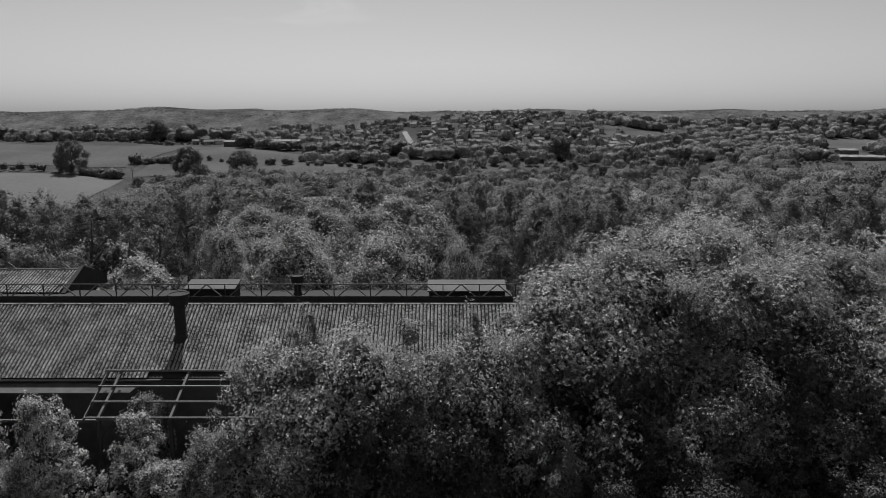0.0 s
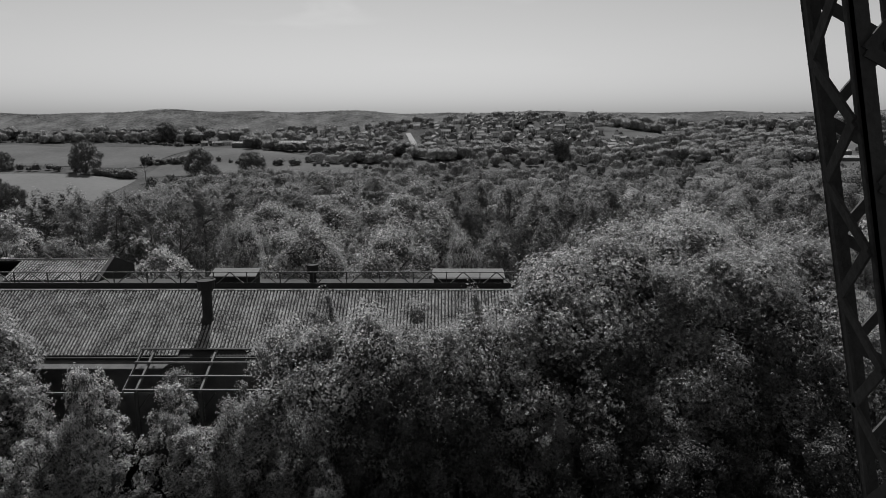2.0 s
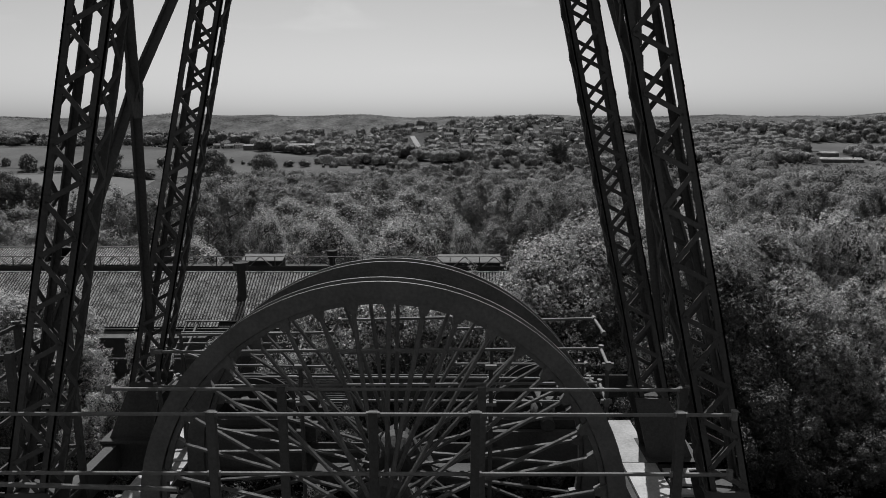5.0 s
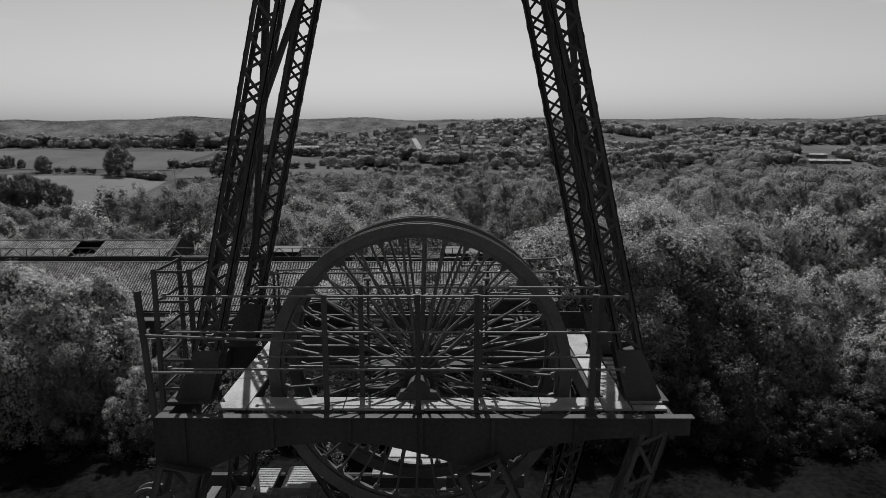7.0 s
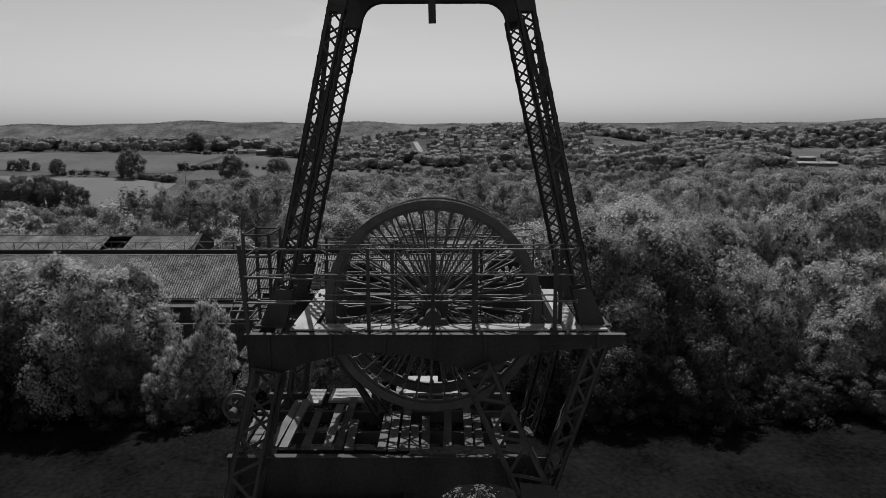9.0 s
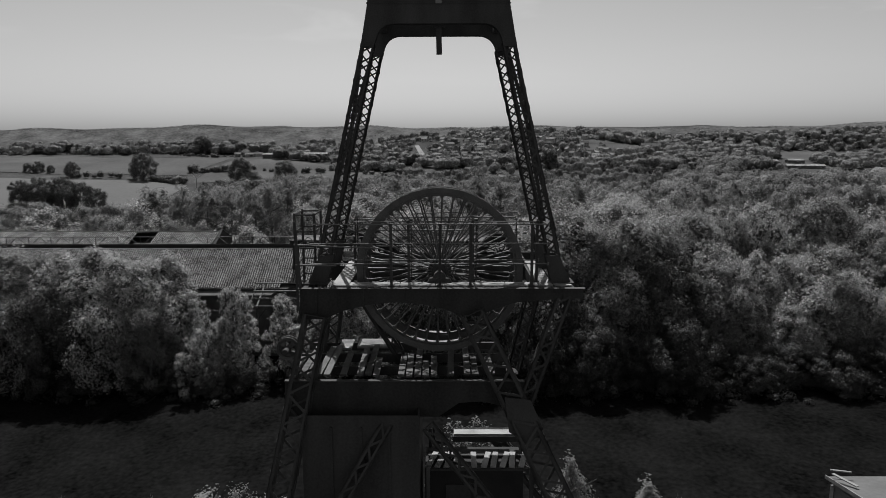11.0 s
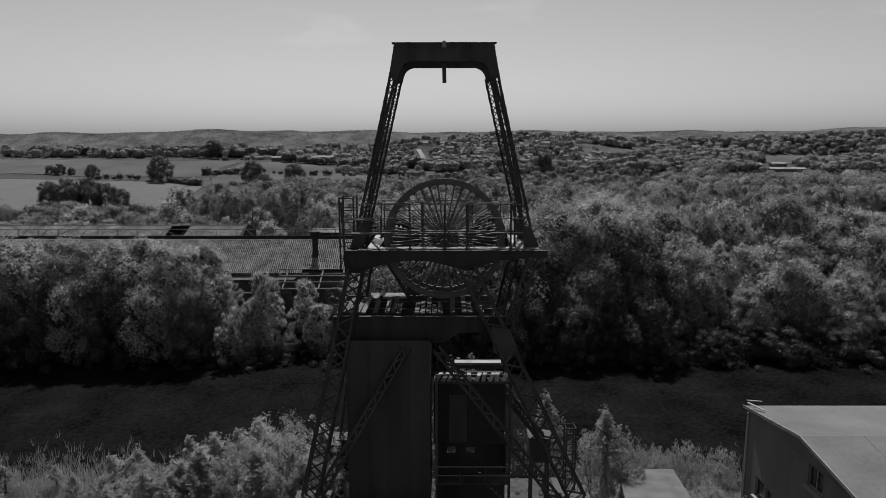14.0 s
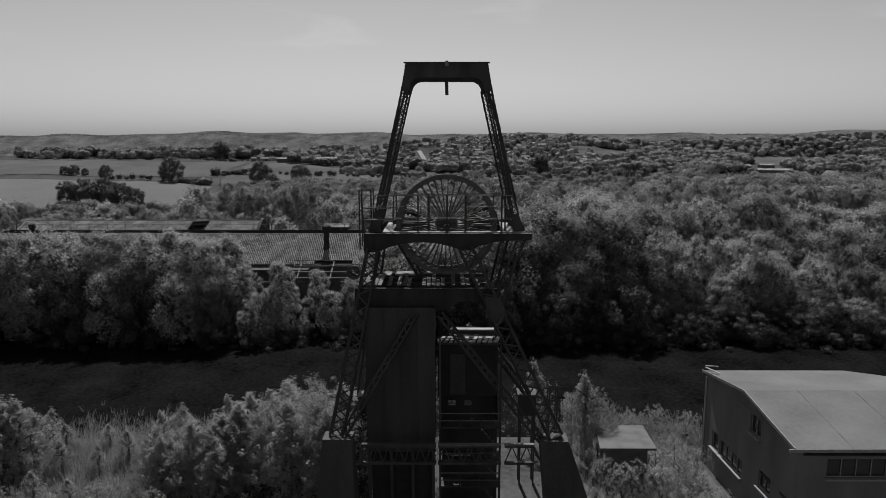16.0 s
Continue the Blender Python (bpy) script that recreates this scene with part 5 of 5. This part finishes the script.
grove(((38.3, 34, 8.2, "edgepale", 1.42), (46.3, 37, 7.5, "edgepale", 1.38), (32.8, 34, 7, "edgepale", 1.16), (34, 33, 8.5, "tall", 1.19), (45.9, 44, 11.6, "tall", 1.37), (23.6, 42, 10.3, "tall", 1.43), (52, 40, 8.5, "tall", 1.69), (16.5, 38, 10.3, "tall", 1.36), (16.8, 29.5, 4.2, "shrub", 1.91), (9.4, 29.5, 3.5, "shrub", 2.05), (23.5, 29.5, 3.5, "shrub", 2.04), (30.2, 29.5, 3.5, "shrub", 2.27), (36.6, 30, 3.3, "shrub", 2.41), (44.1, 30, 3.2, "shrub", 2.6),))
# rounded willows and maples behind the shed, birches beyond
grove(((-11.1, 50, 11, "willow", 0.94), (-4.4, 51, 10.6, "willow", 0.95), (1.2, 52, 9.9, "willow", 0.47), (-17, 53, 10.5, "willow", 0.54), (15.7, 52, 10.9, "willow", 0.8), (19.4, 50, 11.8, "willow", 0.95), (24, 52, 10.7, "willow", 0.76), (-3.5, 62, 11.6, "round", 1.23), (-11, 63, 10.4, "round", 1.25), (-18.6, 66, 9.1, "round", 1.04), (12.3, 47, 11.5, "round", 0.59), (26, 48, 11, "round", 0.75), (29.4, 47, 11, "round", 0.64), (9.7, 54, 9.1, "round", 0.55), (-24.7, 66, 11.2, "midtall", 1.09)))
grove(((-25.6, 61, 11.1, "midtall", 0.92), (-29.7, 64, 11, "midtall", 0.97), (-32.1, 62, 11.6, "midtall", 1.08), (-34.1, 60, 11.4, "midtall", 0.88), (-40.7, 66, 10.6, "midtall", 1.26), (-24, 74, 10.1, "midtall", 1.1), (-22.9, 82, 9.1, "midtall", 1.5), (3.9, 72, 10.8, "midtall", 0.99), (6.7, 68, 10.6, "midtall", 0.85), (9.2, 65, 10.8, "midtall", 1.11), (11.5, 62, 11.1, "midtall", 0.94), (1, 76, 8.8, "midtall", 1.15), (13.6, 60, 11, "midtall", 0.82), (-1.7, 86, 7.9, "midtall", 1.53), (-9.2, 88, 7.9, "midtall", 1.76)))
grove(((-16, 88, 7.8, "midtall", 1.79), (-18.5, 80, 9, "midtall", 1.26), (18.4, 74, 9.8, "midtall", 1.26), (20.9, 70, 10, "midtall", 1.17), (26.8, 77, 8.8, "midtall", 1.47), (27.6, 68, 10, "midtall", 1.14), (34.9, 77, 9.3, "midtall", 1.38), (34.7, 69, 9.9, "midtall", 1.17), (41.9, 76, 9.8, "midtall", 1.3), (43.2, 71, 10.3, "midtall", 1.15), (30, 57, 10.3, "tall", 1.26), (33.3, 57, 10.4, "tall", 1.25), (20.1, 62, 9.9, "midtall", 0.99), (25.8, 61, 10.1, "midtall", 0.95)))

# woodland
wood_rng = random.Random(17)
spots = [(o.matrix_basis.translation.x, o.matrix_basis.translation.y) for o in bpy.data.objects if o.name.startswith("tree") and o.matrix_basis.translation.y > 44]


def clear(x, y, gap):
    if any(abs(x - a) < gap and abs(y - b) < gap and (x - a) ** 2 + (y - b) ** 2 < gap * gap for a, b in spots):
        return False
    spots.append((x, y))
    return True


count = 0
while count < 120:
    y = wood_rng.uniform(46, 80)
    x = wood_rng.uniform(-0.67 * (y + 44), 0.67 * (y + 44))
    if x < 5.5 and y < 53.5:
        continue
    if not clear(x, y, 3.6):
        count += 0.02
        continue
    top = (14.4 if x > 22 else 13.9 if x > -44 else 12.0) + wood_rng.uniform(-3.2, 0.6)
    h = top - land(x, y)
    kind = wood_rng.choice(("midtall", "midtall", "midtall", "midtall", "mid", "mid", "midpale"))
    plant(kind, x, y, h - (1.2 if kind == "mid" else 0.4), 8.0 / max(h, 4) * wood_rng.uniform(0.95, 1.35))
    count += 1


def thicket(name, points, mat, per, label, leaf, seed, middle=0.78):
    """Many far crowns as one mesh: points are (x, y, height, radius)."""
    rng = np.random.default_rng(seed)
    Ps, Ns, Ss, Vs = [], [], [], []
    for x, y, h, r in points:
        n = per
        az, up, uneven = rng.uniform(0, 6.28, n), rng.uniform(-0.75, 1, n), rng.uniform(0, 6.28, 2)

        def dome(az, up):
            side = np.sqrt(1 - np.where(up > 0, up, 0.85 * up) ** 2)
            k = 1 + 0.12 * np.sin(3 * az + uneven[0]) + 0.1 * np.sin(5 * up + 2 * az + uneven[1])
            return np.stack((np.cos(az) * side * r * k, np.sin(az) * side * r * k, h * 0.5 + up * h * 0.47 * k), -1)
        N = np.stack((np.cos(az) * np.sqrt(1 - up * up), np.sin(az) * np.sqrt(1 - up * up), up), -1)
        P = dome(az, up) + N * (r * 0.12 * rng.normal(size=n))[:, None]
        N = N + rng.normal(size=(n, 3)) * 0.33
        S = leaf * (0.6 + 0.4 * h / 3) * rng.uniform(0.5, 1.4, n)
        b = DOME[0]
        C = dome(np.arctan2(b[:, 1], b[:, 0]), b[:, 2] * 0.96) * (middle * rng.uniform(0.88, 1.08, len(b)))[:, None] + np.array((0, 0, (1 - middle) * h * 0.4))
        at = np.array((x, y, land(x, y)))
        Ps.append(P + at)
        Ns.append(N)
        Ss.append(S)
        if middle > 0.1:
            Vs.append(C + at)
    ob = new(name, leaf_mesh(name, np.concatenate(Ps), np.concatenate(Ns), np.concatenate(Ss), np.concatenate(Vs) if Vs else np.zeros((0, 3)), DOME, np.zeros((0, 3)), mat, rng))
    return tagged(ob, label, "woodland", kind="stuff")


growth = []
for k in range(330):
    y = wood_rng.triangular(25, 31.5, 29)
    x = wood_rng.uniform(-0.66 * (y + 44), 0.66 * (y + 44))
    h = wood_rng.uniform(0.3, 0.9) if y < 27 else wood_rng.uniform(0.7, 2.2)
    growth.append((x, y, h, h * wood_rng.uniform(0.6, 1.1)))
thicket("undergrowth", growth, SHADE_LEAF, 170, "bramble undergrowth on the shale ground, toned dark for shade", 0.1, 9, 0.5)


def in_field(x, y):
    return (x < -44 and 96 < y < 146) or (x < -30 and 138 < y < 172) or (-46 < x < -13 and 129 < y < 148 + 0.2 * x) or (x < -52 and y > 88 and y < 180)


far = []
while len(far) < 900:
    y = wood_rng.uniform(78, 150)
    x = wood_rng.uniform(-0.67 * (y + 44), 0.67 * (y + 44))
    if in_field(x, y) or (x < -20 and y > 128) or (x < 5 and y > 138) or (84 < x < 97 and y > 146):
        continue
    h = max(2.4, (13.0 if x > -44 else 11.0) + max(0.0, min(5.0, (x - 40) * 0.11)) - land(x, y)) * wood_rng.uniform(0.75, 1.1)
    h = min(h, 9.0)
    if x > 0.5 * y and y > 100:
        h = min(h, max(0.8, 22.2 - 0.0715 * y - land(x, y)))
    far.append((x, y, h, min(2.9, h * (0.34 if wood_rng.random() < 0.5 and x > -5 else 0.55)) * wood_rng.uniform(0.75, 1.25)))
thicket("far_woods", far, FARLEAF, 200, "close tree canopy falling away towards the village", 0.11, 3, 0.86)
near_village = []
while len(near_village) < 1900:
    y = wood_rng.uniform(146, 196)
    x = wood_rng.uniform(-0.62 * (y + 44), 0.62 * (y + 44))
    if (y > 189 and x < 40) or in_field(x, y) or any((x - a) ** 2 + (y - b) ** 2 < 1.0 ** 2 or (abs(x - a) < 0.6 and 0 < b - y < 1.2) for a, b in taken) or (-10.8 < x < -5.8 and 158 < y < 178) or (82 < x < 97 and 146 < y < 164) or (x > 92 and 165 < y < 182 and x < 130) or (37 < x < 62 and 168 < y < 181) or (x < -28 and 162 < y < 172):
        continue
    inside = -36 < x < 48 and 156 < y < 185
    h = wood_rng.uniform(0.8, 1.6) * (1.6 if wood_rng.random() < 0.12 else 1) if inside else wood_rng.uniform(1.4, 3.2)
    near_village.append((x, y, h, h * wood_rng.uniform(0.5, 0.72)))
thicket("village_trees", near_village, HAZED_LEAF, 60, "garden trees and copses among the village houses", 0.12, 4, 0.82)
ridge = []
for k in range(90):
    y0 = wood_rng.choice((wood_rng.uniform(187, 208), wood_rng.uniform(203, 209)))
    x0 = wood_rng.uniform(-0.7 * (y0 + 44), 0.7 * (y0 + 44))
    run, n = wood_rng.uniform(4, 22), wood_rng.randint(10, 34)
    for i in range(n):
        h = wood_rng.uniform(0.2, 0.42) * (1.0 if y0 < 200 else 0.8)
        ridge.append((x0 + run * (i / n - 0.5) + wood_rng.uniform(-0.5, 0.5), y0 + wood_rng.gauss(0, 0.5), h, h * wood_rng.uniform(1.0, 2.0)))
thicket("ridge_woods", ridge, HAZED_LEAF, 22, "hedges and woods on the far ridge", 0.17, 5, 0.2)


def hedge(points, step, low, high, seed, label="field hedge of dark bushes"):
    rng = random.Random(seed)
    out = []
    for (a, b), (c, d) in zip(points, points[1:]):
        n = max(1, int(1.7 * math.hypot(c - a, d - b) / step))
        for k in range(n):
            u = (k + rng.random()) / n
            h = rng.uniform(low * 0.45, high) * rng.choice((0.6, 0.8, 1.0))
            out.append((a + (c - a) * u, b + (d - b) * u + rng.uniform(-0.9, 0.9), h, h * rng.uniform(0.45, 0.8)))
    thicket("hedge", out, DARKLEAF, 120, label, 0.14, seed)


hedge([(-114, 180.5), (-97, 182), (-77, 177), (-55, 171)], 1.3, 0.7, 1.3, 71)
hedge([(-118, 185), (-104, 187), (-91, 186), (-70, 184)], 2.2, 2.4, 3.8, 72, "line of full field trees along a hedge")
hedge([(-68, 132.0), (-64, 130.5), (-60, 129.4)], 0.7, 1.5, 2.4, 73)
hedge([(-90, 137.5), (-79, 135), (-73, 134)], 3.0, 1.0, 2.2, 74)
hedge([(-64, 143), (-55, 142.5)], 0.9, 1.2, 2.4, 75)
hedge([(-50, 147), (-40, 145), (-29, 141), (-20, 140), (-9, 138.5), (2, 136)], 3.4, 1.2, 2.4, 76)
hedge([(-48, 165), (-30, 163), (-12, 158), (6, 154), (24, 149)], 1.3, 1.8, 3.4, 77)
hedge([(-32, 158), (-18, 156), (-4, 153), (4, 151)], 1.6, 2.6, 4.2, 78, "belt of dark full trees below the village")
hedge([(-80, 184), (-66, 181), (-52, 178)], 2.2, 2.6, 4.6, 79, "group of tall dark trees at the village edge")
hedge([(28, 152), (50, 150), (75, 156)], 2.0, 2.2, 3.8, 80, "belt of dark full trees below the village")
for x, y, h in ((-70.9, 133.4, 6.2), (-48.0, 131.3, 5.0), (-37.5, 130.7, 4.6), (-43.0, 124, 3.2), (-49.5, 121, 2.6), (-52, 119, 2.6), (24.5, 149, 5.0), (-73.7, 182, 5.2), (-65.5, 184, 4.0), (24.6, 150, 4.0), (-90.4, 138.8, 3.6), (-104.5, 144.8, 2.2), (-101.9, 144.8, 2.8), (-98.9, 144.8, 2.0)):
    plant("lone", x, y, h, 1.0)

for x, y, h in ((-67, 103, 4.0), (-70.5, 104, 4.8), (-74.5, 105, 5.2), (-78.5, 104.5, 5.2), (-82.5, 105, 4.4), (-72.5, 102.5, 4.0), (-76.5, 102.5, 4.2)):
    plant("lone", x, y, h, 0.95)

# bare snag between the fields
snag = thing("dead_tree", (0, 0, 0), "bare pale dead tree at the field edge", "tree")
part("trunk", trunk_shape(np.random.default_rng(91), 3.6, 0.09, 14, 0.9), DECK, snag)
snag.matrix_basis = Matrix.Translation((-56.3, 126.4, land(-56.3, 126.4)))

# scrub round the headframe
grove(((-25.5, -4.6, 1.3, "bush", 1.3), (-28.4, -4.6, 1.6, "bush", 1.3), (-22.6, -4.2, 1.9, "bush", 1.2), (-20.2, -1.4, 1.5, "bush", 1.5), (-30.6, -3.5, 2.2, "bush", 1.2), (-19.0, -4.6, 1.6, "bush", 1.4),))
grove(((8.8, 3.2, 7.2, "sapling", 1.3), (9.8, 2.6, 5.0, "bush", 0.6), (7.9, 2.6, 4.6, "bush", 0.6), (5.4, 5.0, 7.6, "sapling", 1.0), (9.4, 4.6, 3.0, "bush", 0.9), (9.3, -1.7, 2.3, "bush", 1.0), (11.3, -1.8, 2.2, "bush", 1.0), (13.0, 6.6, 2.2, "bush", 1.1), (15.2, 6.8, 2.4, "bush", 1.0), (17.4, 6.6, 2.0, "bush", 1.1), (11.2, 7.0, 1.9, "bush", 1.1),))
grove(((14.6, -3.0, 2.0, "bush", 1.2), (15.4, -5.0, 2.0, "bush", 1.2), (12.6, -3.2, 2.6, "bush", 1.0), (10.2, -2.8, 2.4, "bush", 1.0), (13.6, -7.0, 2.4, "bush", 1.2), (8.8, -6.0, 2.2, "bush", 1.0), (11.2, -7.6, 2.0, "bush", 1.2), (7.4, -3.4, 2.4, "sapling", 1.2),))
grove(((-7.6, 24.6, 3.0, "sapling", 1.2), (13.2, 0.4, 2.5, "bush", 0.9), (14.9, 1.6, 2.3, "bush", 1.0), (14.2, -1.4, 2.6, "bush", 1.0), (15.9, 0.0, 2.3, "bush", 0.9), (12.4, 4.4, 2.6, "bush", 0.9), (16.4, 4.2, 2.2, "bush", 0.9),))
for k in range(36):
    u = tree_rng.random()
    plant("sapling", -20.5 + 13.0 * u + tree_rng.uniform(-0.6, 0.6), 2.6 - 5.6 * tree_rng.random(), 4.9 + 3.4 * u + tree_rng.uniform(-1.6, 0.3), tree_rng.uniform(1.2, 1.7))
for k in range(15):
    u = (k + tree_rng.random()) / 15
    plant("bush", -20.5 + 12.5 * u, -2.5 + 4.5 * tree_rng.random(), 3.9 + 2.8 * u + tree_rng.uniform(-0.6, 0.2), tree_rng.uniform(0.7, 0.9))
for x, y, h in ((-30.2, 0.5, 6.0), (-31.4, -0.6, 5.0), (-31.6, 1.6, 5.4), (-27.0, -3.4, 2.6), (-24.4, -4.0, 2.4), (-28.6, 3.4, 2.8), (-25.8, 4.2, 2.4), (-23.4, 2.0, 3.0), (-24.6, 0.2, 2.6), (-27.4, 0.6, 2.8), (-22.0, 4.4, 3.0), (-30.4, 5.0, 3.2), (-32.6, 0.4, 6.6), (-33.4, -0.8, 6.2), (-31.0, 0.2, 6.4), (-29.4, 1.0, 5.2), (-34.2, 0.8, 6.8), (-32.0, -1.4, 5.6)):
    plant("sapling", x, y, h, 1.6)


def picket(x, y, n, turn):
    f = thing("paling_fence", (0, 0, 0), "broken weathered paling fence in the scrub", "fence", "paling fences")
    for k in range(n):
        part("pale", Shape().box(k * 0.22, k * 0.22 + 0.1, -0.015, 0.015, -0.2, 1.1 + 0.08 * math.sin(k * 2.3)), PLANK, f)
    part("fence_rail", Shape().box(-0.1, n * 0.22, 0.016, 0.06, 0.75, 0.83), PLANK, f)
    f.matrix_basis = Matrix.Translation((x, y, land(x, y))) @ pose(0, 0, 0, 0, 0, turn)


picket(-22.6, -6.0, 8, 8)
picket(-9.4, -6.4, 6, -6)


def dry_grass(name, areas, seed, label):
    """Tufts of thin blades, many to a patch: areas are (x, y, spread x, spread y, tufts, height)."""
    rng = np.random.default_rng(seed)
    v = []
    for x, y, sx, sy, n, h in areas:
        at = np.stack((rng.normal(x, sx, n), rng.normal(y, sy, n)), -1)
        for a, b in at:
            z = land(a, b)
            for k in range(5):
                az, hh = rng.uniform(0, 6.28), h * rng.uniform(0.5, 1.2)
                foot = np.array((a + rng.normal() * 0.12, b + rng.normal() * 0.12, z - 0.02))
                wide = np.array((math.cos(az), math.sin(az), 0)) * 0.022
                v += [foot - wide, foot + wide, foot + np.array((rng.normal() * 0.25 * hh, rng.normal() * 0.25 * hh, hh))]
    s = Shape().add([tuple(p) for p in v], [(3 * k, 3 * k + 1, 3 * k + 2) for k in range(len(v) // 3)])
    return solid(name, s, STRAW, label, "grass", kind="stuff")


dry_grass("dry_grass", ((-26, 3, 3.6, 2.8, 2600, 0.8), (-22, -3, 4, 2, 700, 0.7), (14, 7.5, 3.0, 1.4, 900, 0.6), (11, -1, 2.0, 2.5, 500, 0.5)), 12, "pale dry grass standing between the scrub")
